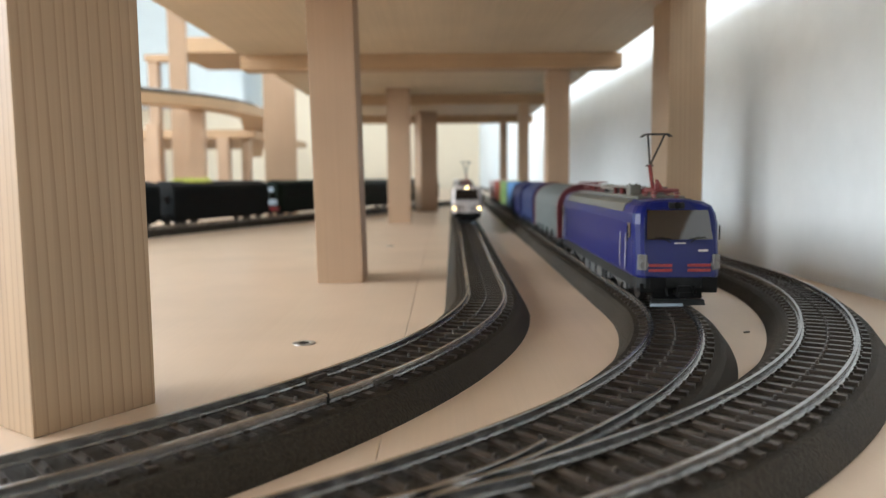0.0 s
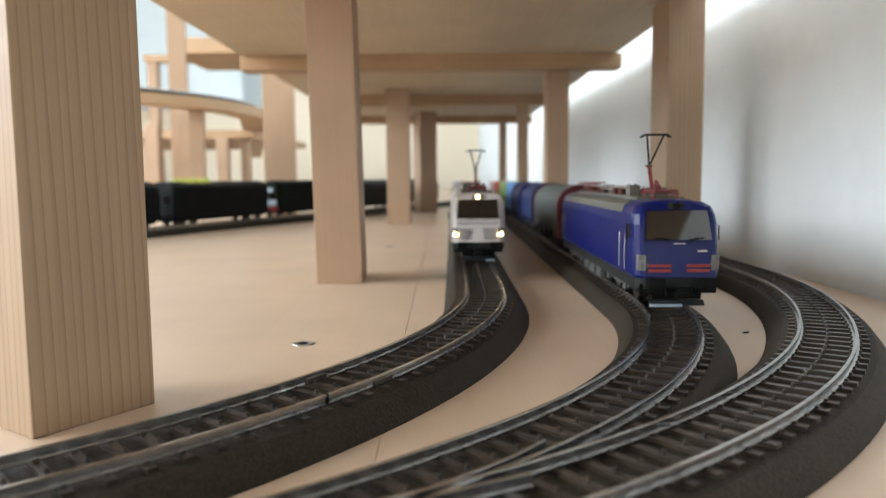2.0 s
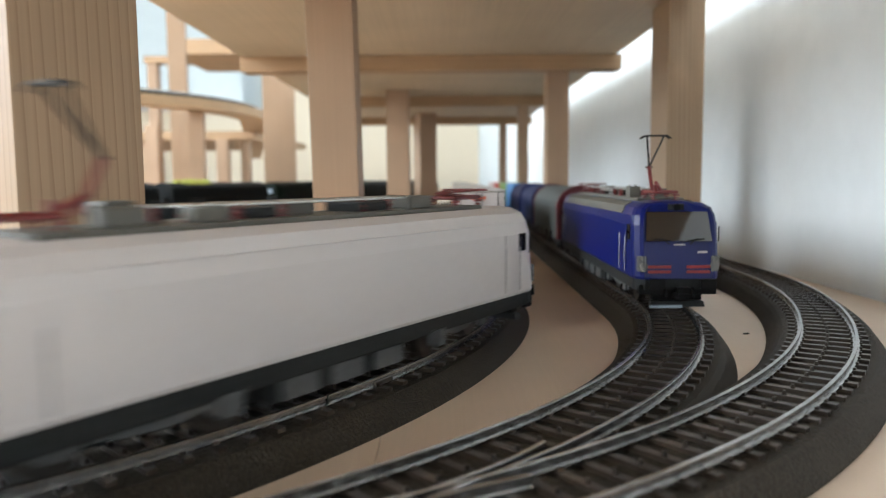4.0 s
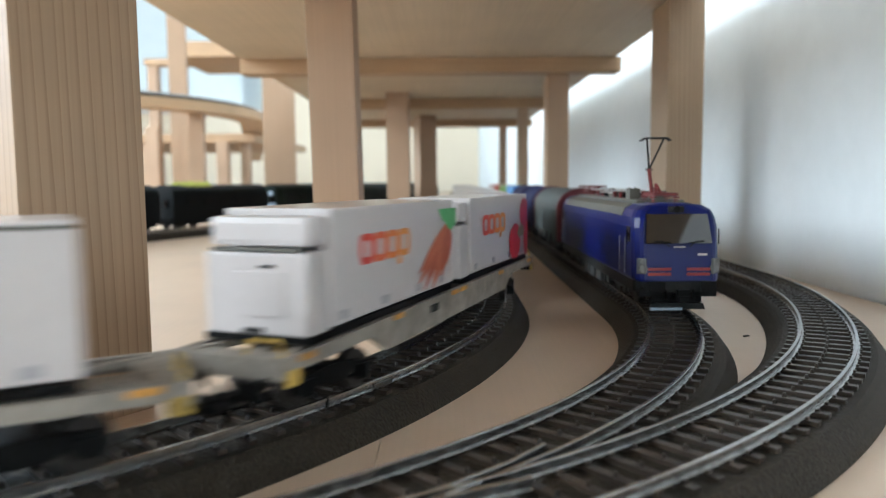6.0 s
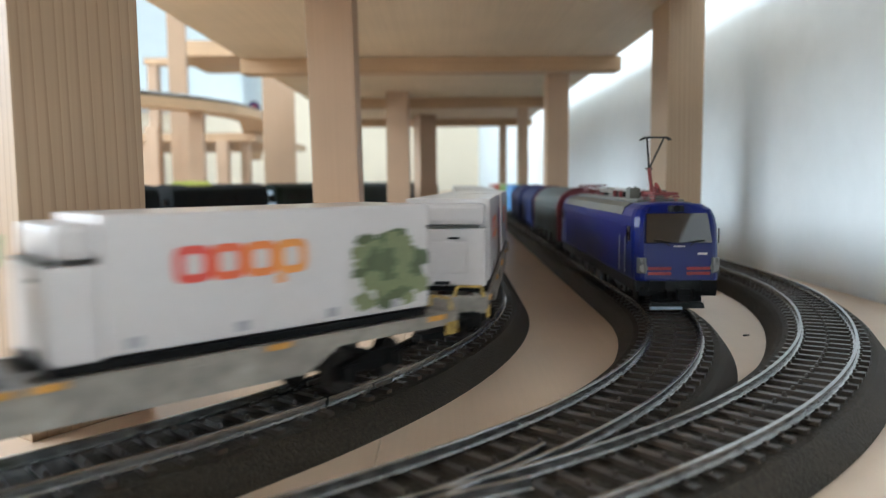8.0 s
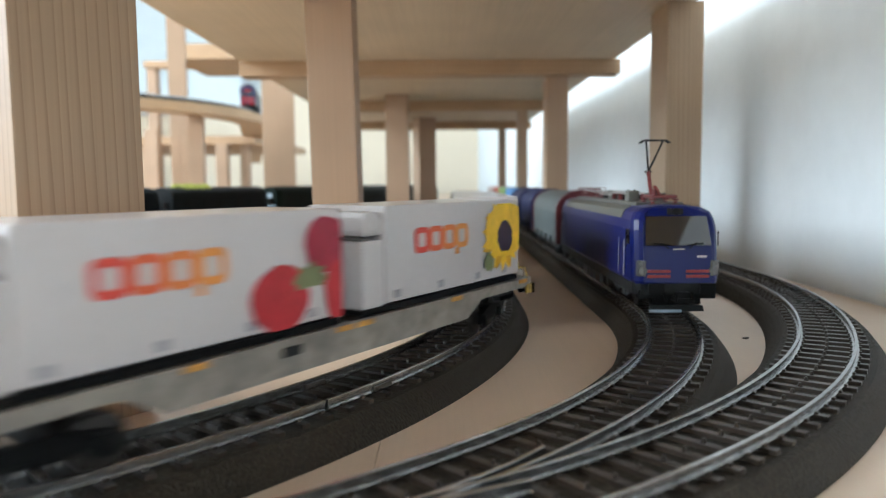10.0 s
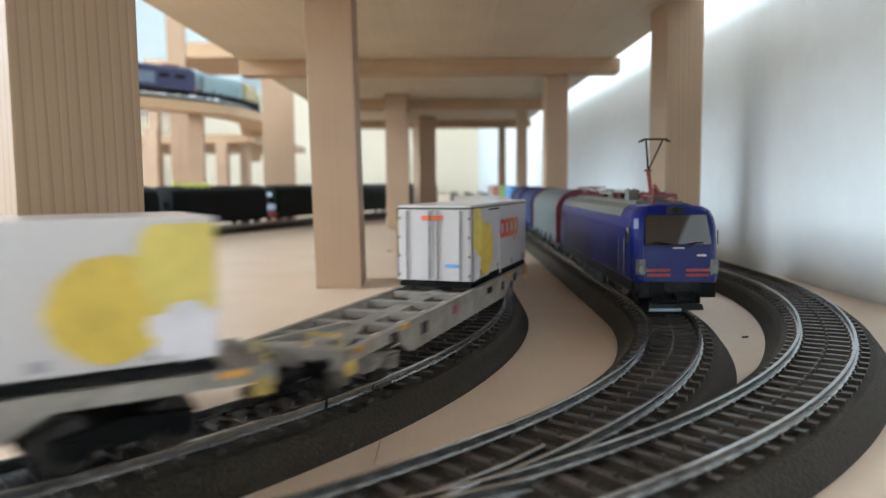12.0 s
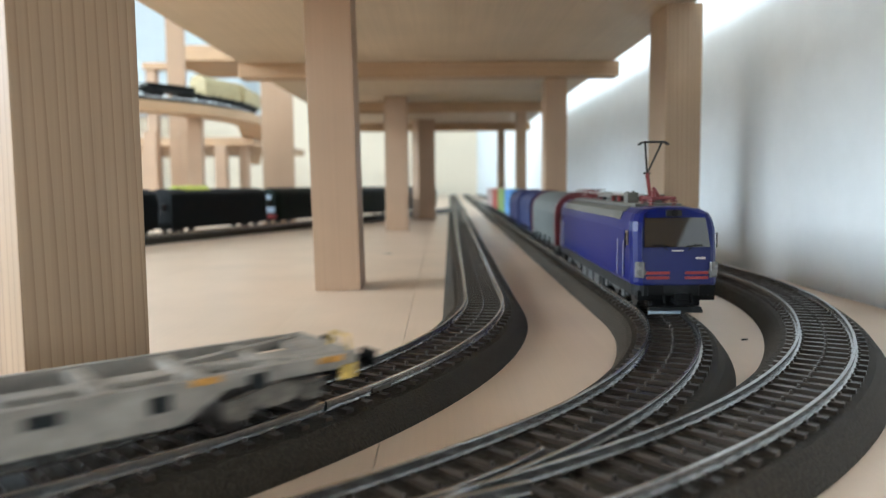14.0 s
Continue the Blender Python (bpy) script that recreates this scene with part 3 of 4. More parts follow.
        plough = loft([[(s * xx, y * k, z) for y, z in ((-0.0112, 0.0016), (0.0112, 0.0016), (0.0105, 0.0040), (-0.0105, 0.0040))] for xx, k in ((0.0985, 0.95), (0.1012, 1.0))])
        part("plough", plough, "under", g, "grey track plough")
        part("plough_lip", boxes(((s * 0.1014, -s * 0.0045 if stripes else s * 0.0078, 0.0018), (0.0010, 0.0130 if stripes else 0.0064, 0.0012), 0.0003)), "icegrey", g, "pale plough lip")
        part("coupling", boxes(((s * 0.1055, 0, 0.0072), (0.0100, 0.0046, 0.0022), 0.0005), ((s * 0.1085, 0.0, 0.0084), (0.0022, 0.0052, 0.0046), 0.0005)), "black", g, "black close coupling")
        part("brake_hose", rods([((s * 0.1022, y, 0.0095), (s * 0.1045, y, 0.0062)) for y in (-0.0052, 0.0058)], 0.0006), "black", g)
    return g, [bogie(g, x, 0.0345, 0.0066, "locogrey", 0.0125) for x in (0.0545, -0.0545)]


def flat_wagon(label, length, pivots, style):
    """An open container flat: long girders with a belly, cross members, end platforms, yellow fittings."""
    g = thing("container_wagon", label, "wagon", "container wagons of the moving train")
    hl = length / 2 - 0.0065
    zt = 0.0166 if style == "long" else 0.0143
    deep = 0.0088 if style == "long" else 0.0092
    fish = pivots / 2 - 0.021
    for y in (-1, 1):
        prof = [(-hl, zt), (-hl, zt - 0.0034), (-fish - 0.010, zt - 0.0034), (-fish, zt - deep), (fish, zt - deep), (fish + 0.010, zt - 0.0034), (hl, zt - 0.0034), (hl, zt)]
        part("side_girder", loft([[(x, y * 0.0142 + d, z) for x, z in prof] for d in (-0.0009, 0.0009)]), "wagon", g, "weathered brown-grey side girder")
    cross = [-hl + 0.001, -hl * 0.80, -hl * 0.62, -hl * 0.42, -hl * 0.22, 0, hl * 0.22, hl * 0.42, hl * 0.62, hl * 0.80, hl - 0.001]
    for x in cross:
        part("cross_member", boxes(((x, 0, zt - 0.0016), (0.0040, 0.0268, 0.0024), 0.0003)), "wagon", g)
    part("centre_sill", boxes(((0, 0, zt - 0.0030), (hl * 2, 0.0060, 0.0036), 0.0004)), "wagon", g)
    for x in ((-0.93, -0.48, -0.04, 0.04, 0.48, 0.93) if style == "long" else (-0.93, -0.62, 0.62, 0.93)):
        x *= hl
        for y in (-1, 1):
            part("lashing_fitting", boxes(((x, y * 0.0153, zt - 0.0008), (0.0060, 0.0010, 0.0014), 0.0002)), "yellow", g, "orange-yellow lashing fitting")
    for y in (-1, 1):
        part("maker_plate", boxes(((hl * (0.15 if style == "short" else -0.30), y * 0.0152, zt - 0.0034), (0.0046, 0.0004, 0.0030))), "red" if style == "short" else "wagon", g)
        part("data_panel", boxes(((hl * (-0.30 if style == "short" else 0.22), y * 0.0152, zt - 0.0030), (0.0060, 0.0004, 0.0024))), "under", g)
    for s in (1, -1):
        for y in (-1, 1):
            part("corner_step", boxes(((s * (hl - 0.002), y * 0.0150, zt - 0.0044), (0.0040, 0.0010, 0.0036), 0.0003)), "ochre", g, "pale ochre corner step")
        part("end_platform", boxes(((s * (hl - 0.004), 0, zt - 0.0012), (0.0080, 0.0290, 0.0014), 0.0003)), "wagon", g)
        part("headstock", boxes(((s * hl, 0, zt - 0.0022), (0.0022, 0.0290, 0.0050), 0.0003)), "wagon", g)
        ex = s * (hl - 0.0006)
        part("end_rail", rods([((ex, 0.0138, zt - 0.0006), (ex, 0.0128, zt + 0.0036)), ((ex, 0.0128, zt + 0.0036), (ex, 0.0052, zt + 0.0036)), ((ex, 0.0052, zt + 0.0036), (ex, 0.0042, zt - 0.0006))], 0.00042), "ochre", g, "ochre yellow handrail")
        for y in (-1, 1):
            a, b = Vector((s * hl * 0.98, y * 0.0125)), Vector((s * hl * 0.64, y * 0.0028))
            d = b - a
            part("diagonal_brace", boxes((((a.x + b.x) / 2, (a.y + b.y) / 2, zt - 0.0009), (d.length, 0.0022, 0.0016), 0.0003, math.atan2(d.y, d.x))), "wagon", g)
        buffers(g, s * (hl + 0.0005), 0.0112, s)
        part("coupling", boxes(((s * (hl + 0.004), 0, 0.0070), (0.0120, 0.0046, 0.0020), 0.0004)), "black", g)
    if style == "short":
        # Flat dark plates on the girders: shade of pockets put in as colour.
        for y in (-1, 1):
            for x in (-0.74, -0.52, 0.46, 0.70):
                part("girder_pocket", boxes(((hl * x, y * 0.0152, zt - 0.0040 + 0.0012 * (abs(x) > 0.6)), (0.0042, 0.0004, 0.0034))), "under", g, "dark plate for the shade in a girder pocket")
    return g, [bogie(g, x, 0.0207, 0.0053, "bogie" if style == "short" else "black", 0.0112) for x in (pivots / 2, -pivots / 2)]


def bars(parent, x, z, h, y, side):
    """A shop mark as plain joined rounded rings in red to orange, no lettering."""
    w = h * 1.05
    for i, c in enumerate(("mark_red", "mark_red2", "mark_orange", "mark_amber")):
        bm = bmesh.new()
        n = 28
        for k in range(n):
            q = []
            for kk, r in ((k, 0.5), (k + 1, 0.5), (k + 1, 0.24), (k, 0.24)):
                a = 2 * math.pi * kk / n
                sx = abs(math.cos(a)) ** 0.5 * math.copysign(1, math.cos(a))
                sz = abs(math.sin(a)) ** 0.5 * math.copysign(1, math.sin(a))
                q.append(bm.verts.new((x - side * (i - 1.5) * w * 0.95 + sx * r * w, y + side * 0.00001 * i, z + sz * (r if r > 0.3 else r * 1.15) * h)))
            bm.faces.new(q)
        part("mark_ring", bm, c, parent)
    part("mark_stub", boxes(((x - side * 1.5 * w * 0.95 + side * w * 0.36, y, z - h * 0.62), (w * 0.27, 0.0001, h * 0.26))), "mark_amber", parent)


for key, col in (("mark_red", (0.58, 0.06, 0.04)), ("mark_red2", (0.60, 0.11, 0.04)), ("mark_orange", (0.62, 0.18, 0.04)), ("mark_amber", (0.64, 0.25, 0.05))):
    M[key] = material(key, col, 0.45, 0, (300, 300, 300), 0.03)


def blob(parent, x, y, z, rx, rz, colour, name, seed, spread=0.18, n=22, thick=0.00012):
    """A printed picture piece: an uneven flat disc on the container's side."""
    rnd = random.Random(seed)
    bm = bmesh.new()
    amp = [1 + rnd.uniform(-spread, spread) for _ in range(n)]
    inside = lambda v, lo, hi: max(lo, min(hi, v))
    vs = [bm.verts.new((inside(x + rx * amp[k] * math.cos(2 * math.pi * k / n), -0.0476, 0.0440), y, inside(z + rz * amp[k] * math.sin(2 * math.pi * k / n), 0.0024, 0.0296))) for k in range(n)]
    bmesh.ops.remove_doubles(bm, verts=vs, dist=1e-7)
    vs = [v for v in vs if v.is_valid]
    f = bm.faces.new(vs)
    return part(name, bm, colour, parent)


for key, col, gs in (("p_leaf", (0.070, 0.092, 0.038), 900), ("p_leaf2", (0.165, 0.185, 0.085), 1200), ("p_carrot", (0.44, 0.13, 0.065), 500), ("p_carrot2", (0.36, 0.085, 0.045), 500), ("p_sun2", (0.62, 0.33, 0.015), 600), ("p_top", (0.08, 0.30, 0.10), 700), ("p_berry", (0.42, 0.020, 0.028), 900),
                     ("p_berry2", (0.30, 0.012, 0.035), 900), ("p_sun", (0.78, 0.48, 0.02), 600), ("p_seed", (0.04, 0.022, 0.035), 900), ("p_lemon", (0.56, 0.40, 0.055), 400), ("p_lemon2", (0.58, 0.46, 0.10), 400),
                     ("p_potato", (0.24, 0.135, 0.070), 500), ("p_potato2", (0.085, 0.043, 0.025), 500), ("p_beet", (0.18, 0.05, 0.09), 600), ("p_soft", (0.62, 0.58, 0.60), 200)):
    M[key] = material(key, col, 0.45, 0, (gs * 0.5, gs * 0.5, gs * 0.5), 0.10, 0.0, 160, 0.08)


def flat(parent, points, colour, name):
    """One flat printed piece with a plain outline."""
    bm = bmesh.new()
    vs = [bm.verts.new(p) for p in points]
    bmesh.ops.remove_doubles(bm, verts=vs, dist=1e-7)
    bm.faces.new([v for v in vs if v.is_valid])
    return part(name, bm, colour, parent)


def picture(parent, kind, x, y, side, way=1):
    """The printed fruit or vegetable near one end of the container's side; x is its middle, z up the panel."""
    b = lambda dx, z, rx, rz, c, nm, sd, sp=0.08: blob(parent, x - way * dx * 1.3, y + side * 0.00002 * (sd % 20), 0.002 + z * 0.84, rx * 1.3, rz * 0.92, c, nm, sd, sp)
    if kind == "kale":
        rnd = random.Random(7)
        b(0, 0.0150, 0.0080, 0.0105, "p_leaf", "printed_leaf", 1, 0.2)
        for k in range(34):
            an, rr = rnd.uniform(0, 6.283), rnd.uniform(0.2, 1.0)
            b(0.0112 * rr * math.cos(an), 0.0150 + 0.0130 * rr * math.sin(an), rnd.uniform(0.0012, 0.0028), rnd.uniform(0.0014, 0.0030), "p_leaf2" if k % 2 or math.sin(an) < -0.4 else "p_leaf", "printed_leaf", 2 + k % 17, 0.25)
    elif kind == "carrot":
        # a bunch of pointed roots that fan out from the green tops
        for k, (tx, tz, wide) in enumerate(((-0.0140, 0.0035, 0.0024), (-0.0095, 0.0015, 0.0028), (-0.0030, 0.0010, 0.0030), (0.0035, 0.0040, 0.0028), (-0.0125, 0.0085, 0.0026), (0.0080, 0.0085, 0.0024))):
            hx, hz = 0.0095 + 0.0004 * k - 0.0002 * (k == 4) * 20, 0.0245 - 0.0006 * k
            dx, dz = tx - hx, tz - hz
            ln = math.hypot(dx, dz)
            nx, nz = -dz / ln * wide, dx / ln * wide
            outline = [(0.0, 0.55), (0.12, 0.95), (0.35, 1.0), (0.65, 0.72), (0.88, 0.36), (1.0, 0.10)]
            pts = [(hx + dx * f + nx * q, hz + dz * f + nz * q) for f, q in outline] + [(hx + dx * f - nx * q, hz + dz * f - nz * q) for f, q in outline[::-1]]
            flat(parent, [(x - way * px * 1.15, y + side * 0.00001 * k, 0.002 + pz * 0.84) for px, pz in pts], ("p_carrot", "p_carrot2")[k % 2], "printed_carrot")
        flat(parent, [(x - way * dx * 1.15, y + side * 0.00008, 0.002 + z * 0.84) for dx, z in ((0.0165, 0.0310), (0.0160, 0.0245), (0.0125, 0.0220), (0.0095, 0.0232), (0.0075, 0.0255), (0.0045, 0.0268), (0.0020, 0.0310))], "p_top", "printed_leaf")
    elif kind == "berry":
        b(0.0052, 0.0235, 0.0062, 0.0080, "p_berry2", "printed_berry", 5, 0.05), b(-0.0075, 0.0095, 0.0075, 0.0088, "p_berry", "printed_berry", 6, 0.05), b(0.0085, 0.0090, 0.0042, 0.0088, "p_berry", "printed_berry", 8, 0.05), b(0.0005, 0.0145, 0.0045, 0.0035, "p_leaf2", "printed_leaf", 9, 0.3)
    elif kind == "sun":
        # a cropped sunflower: overlapping pointed petals round a dark seed head
        b(0.0015, 0.0215, 0.0122, 0.0112, "p_sun", "printed_petal", 10, 0.05)
        for k in range(22):
            a = 2 * math.pi * (k + 0.3 * (k % 3)) / 22
            far = 0.0150 if math.sin(a) > -0.3 else 0.0128
            pts = [(0.005 * math.cos(a - 0.35), 0.005 * math.sin(a - 0.35)), (far * 0.75 * math.cos(a - 0.17), far * 0.75 * math.sin(a - 0.17)), (far * math.cos(a), far * math.sin(a)),
                   (far * 0.75 * math.cos(a + 0.17), far * 0.75 * math.sin(a + 0.17)), (0.005 * math.cos(a + 0.35), 0.005 * math.sin(a + 0.35))]
            flat(parent, [(max(-0.0476, x - way * px * 1.1), y + side * 0.00001 * (12 + k % 4), min(0.0296, max(0.0026, 0.0172 + pz))) for px, pz in pts], "p_sun2" if k % 3 == 0 else "p_sun", "printed_petal")
        b(0.0005, 0.0185, 0.0046, 0.0064, "p_seed", "printed_seed_head", 18, 0.1)
        b(-0.0088, 0.0080, 0.0026, 0.0040, "p_leaf2", "printed_leaf", 19, 0.3)
    elif kind == "lemon":
        b(-0.0020, 0.0145, 0.0085, 0.0110, "p_lemon", "printed_lemon", 15, 0.03), b(0.0085, 0.0240, 0.0072, 0.0120, "p_lemon2", "printed_lemon", 16, 0.06), b(0.0090, 0.0080, 0.0060, 0.0060, "p_soft", "printed_blossom", 17, 0.2)
    elif kind == "potato":
        for k, (dx, z, rx, rz) in enumerate(((-0.0075, 0.0255, 0.0050, 0.0055), (0.0020, 0.0245, 0.0058, 0.0060), (-0.0065, 0.0160, 0.0055, 0.0058), (0.0005, 0.0060, 0.0056, 0.0045), (-0.0085, 0.0065, 0.0045, 0.0048), (0.0045, 0.0150, 0.0056, 0.0062))):
            b(dx, z, rx, rz, "p_potato" if k % 2 else "p_potato2", "printed_potato", 2 + k, 0.06)
    elif kind == "beet":
        b(0.0, 0.0180, 0.0085, 0.0105, "p_beet", "printed_beet", 23, 0.06), b(0.0, 0.0070, 0.0075, 0.0055, "p_potato2", "printed_beet", 24, 0.1)


CW, CH = 0.0290, 0.0300


def container(kind, reefer, label):
    """A white container on its wagon: corrugation-free panels, dark base strip, doors or cooling unit in front, prints on both sides."""
    g = thing("container", label, "container", "containers of the moving train")
    fl = 0.0105 if reefer else 0.0
    CL = 0.096 if reefer else 0.0885
    body = part("body", boxes(((-fl / 2, 0, CH / 2 + 0.0018), (CL - fl, CW, CH - 0.0018), 0.0006)), "white", g)
    part("base_rail", boxes(((0, 0, 0.0012), (CL - 0.001, CW - 0.0006, 0.0018), 0.0002)), "black", g, "black base rail")
    if reefer:
        x = CL / 2 - fl
        part("cooling_unit", boxes(((x + 0.0048, 0, 0.0115), (0.0096, CW - 0.0016, 0.0195), 0.0009)), "white", g, "white cooling unit")
        part("unit_cover", boxes(((x + 0.0040, 0, 0.0258), (0.0080, CW - 0.0028, 0.0070), 0.0016)), "white", g)
        part("service_door", boxes(((x + 0.0097, 0.001, 0.0115), (0.0005, 0.0130, 0.0105), 0.0002)), "white", g)
        # Grey strip that paints the soft shadow in the gap under the cover.
        part("slot", boxes(((x + 0.0086, 0, 0.0218), (0.0030, CW - 0.0060, 0.0007))), "roofgrey", g)
        part("small_plate", boxes(((x + 0.0098, 0.003, 0.0180), (0.0004, 0.0034, 0.0007)), ((x + 0.0098, -0.001, 0.0030), (0.0004, 0.0052, 0.0012))), "under", g)
    else:
        x = CL / 2
        for y in (-1, 1):
            part("door_leaf", boxes(((x + 0.0002, y * 0.0070, CH / 2 + 0.001), (0.0006, 0.0134, CH - 0.0036), 0.0002)), "white", g)
            part("lock_rod", rods([((x + 0.0010, y * 0.0016, 0.0030), (x + 0.0010, y * 0.0016, CH - 0.001)), ((x + 0.0010, y * 0.0105, 0.0030), (x + 0.0010, y * 0.0105, CH - 0.001))], 0.00028), "roofgrey", g)
            for zz in (0.005, 0.012, 0.019, 0.026):
                part("hinge", boxes(((x + 0.0006, y * 0.0138, zz), (0.0008, 0.0006, 0.0010))), "roofgrey", g)
        part("door_mark", boxes(((x + 0.0008, -0.0005, 0.0262), (0.0003, 0.0082, 0.0018))), "mark_red2", g)
        part("door_plate", boxes(((x + 0.0008, 0.0072, 0.0085), (0.0003, 0.0052, 0.0012))), "sky", g)
        part("edge_trim", boxes(((0, CW / 2, CH - 0.0003), (CL, 0.0008, 0.0007)), ((0, -CW / 2, CH - 0.0003), (CL, 0.0008, 0.0007)), ((x, 0, CH - 0.0003), (0.0008, CW, 0.0007))), "roofgrey", g)
        for y in (-1, 1):
            part("side_post", boxes(((0.004, y * (CW / 2 + 0.0001), CH / 2), (0.0018, 0.0004, CH - 0.003))), "pale_grey", g)
            for z, h in ((CH - 0.0014, 0.0006), (0.0032, 0.0005)):
                part("door_track", boxes(((0.0135, y * (CW / 2 + 0.0001), z), (0.0150, 0.0004, h))), "black", g)
    for side in (-1, 1):
        y = side * (CW / 2 + 0.0003)
        if reefer:
            bars(body, 0.0070, 0.0198, 0.0080, y, side)
            picture(body, kind, -0.0350 if kind in ("berry", "kale", "sun") else -0.0310, y, side)
        else:
            bars(body, -0.0110, 0.0198, 0.0080, y, side)
            picture(body, kind, 0.0270 if kind == "potato" else 0.0335 if kind == "kale" else 0.0305, y, side, -1 if kind == "lemon" else 1)
        for xx in (-0.036, -0.016, 0.008, 0.032):
            part("data_label", boxes(((xx, side * (CW / 2 + 0.0002), 0.0050), (0.0030, 0.0003, 0.0022))), "label", g)
    return g


M["pale_grey"] = material("pale_grey_paint", (0.48, 0.46, 0.45), 0.45)


def hood_wagon(length, mat, label):
    """A goods wagon with a rounded sliding hood and framed ends."""
    g = thing("hood_wagon", label, "wagon", "wagons of the standing goods train")
    h = length / 2 - 0.0075
    sec = [(-0.0168, 0.0110), (-0.0172, 0.0330)] + [(-0.0172 * math.cos(a), 0.0330 + 0.0150 * math.sin(a)) for a in [math.pi * k / 12 for k in range(1, 12)]] + [(0.0172, 0.0330), (0.0168, 0.0110)]
    n = 14
    rings = []
    for k in range(n + 1):
        x = -h + 0.003 + (2 * h - 0.006) * k / n
        w = 1.0 if k % 2 == 0 else 0.985
        rings.append([(x, y * w, z if z < 0.03 else 0.033 + (z - 0.033) * w) for y, z in sec])
    part("hood", loft(rings), mat, g)
    for s in (-1, 1):
        part("end_frame", loft([[(s * x, y * 1.035, 0.0105 + (z - 0.0105) * 1.02) for y, z in sec] for x in (h - 0.0045, h)]), "maroon" if mat == "hood" else mat, g, "dark red end frame" if mat == "hood" else "")
        buffers(g, s * (h + 0.0005), 0.0112, s)
        part("coupling", boxes(((s * (h + 0.005), 0, 0.0070), (0.0110, 0.0046, 0.0020), 0.0004)), "black", g)
        for y in (-0.0158, 0.0158):
            part("end_step", boxes(((s * (h - 0.008), y, 0.0060), (0.0060, 0.0012, 0.0040), 0.0003)), "under", g)
    part("underframe", boxes(((0, 0, 0.0090), (2 * h, 0.0300, 0.0032), 0.0005)), "under", g)
    for x in (-h * 0.55, -h * 0.2, h * 0.2, h * 0.55):
        for y in (-1, 1):
            part("hood_latch", boxes(((x, y * 0.0171, 0.0125), (0.0030, 0.0012, 0.0050), 0.0002)), "black", g)
    for x in (-1, 1):
        bogie(g, x * (h - 0.026), 0.0207, 0.0053, "black", 0.0112)
    return g


def box_wagon(length, mat, label, roof=0.0475):
    """A flat wagon with one ribbed steel container."""
    g = thing("loaded_wagon", label, "wagon", "wagons of the standing goods train")
    h = length / 2 - 0.0065
    part("underframe", boxes(((0, 0, 0.0105), (2 * h, 0.0290, 0.0040), 0.0005)), "under", g)
    body = part("steel_box", boxes(((0, 0, (roof + 0.0135) / 2), (2 * h - 0.006, 0.0275, roof - 0.0135), 0.0007)), mat, g)
    n = int(h * 2 / 0.006)
    for y in (-1, 1):
        part("rib_panel", boxes(*[((-h + 0.006 + (2 * h - 0.012) * k / (n - 1), y * 0.0140, (roof + 0.0135) / 2), (0.0028, 0.0012, roof - 0.0165), 0.0003) for k in range(n)]), mat, body)
    for s in (-1, 1):
        part("end_panel", boxes(((s * (h - 0.0026), 0, (roof + 0.0135) / 2), (0.0010, 0.0240, roof - 0.0175), 0.0003)), mat, body)
        part("lock_rod", rods([((s * (h - 0.0018), y, 0.0150), (s * (h - 0.0018), y, roof - 0.002)) for y in (-0.008, -0.003, 0.003, 0.008)], 0.0004), "steel", body)
        buffers(g, s * (h + 0.0005), 0.0112, s)
        part("coupling", boxes(((s * (h + 0.004), 0, 0.0070), (0.0110, 0.0046, 0.0020), 0.0004)), "black", g)
        bogie(g, s * (h - 0.022), 0.0207, 0.0053, "black", 0.0112)
    return g


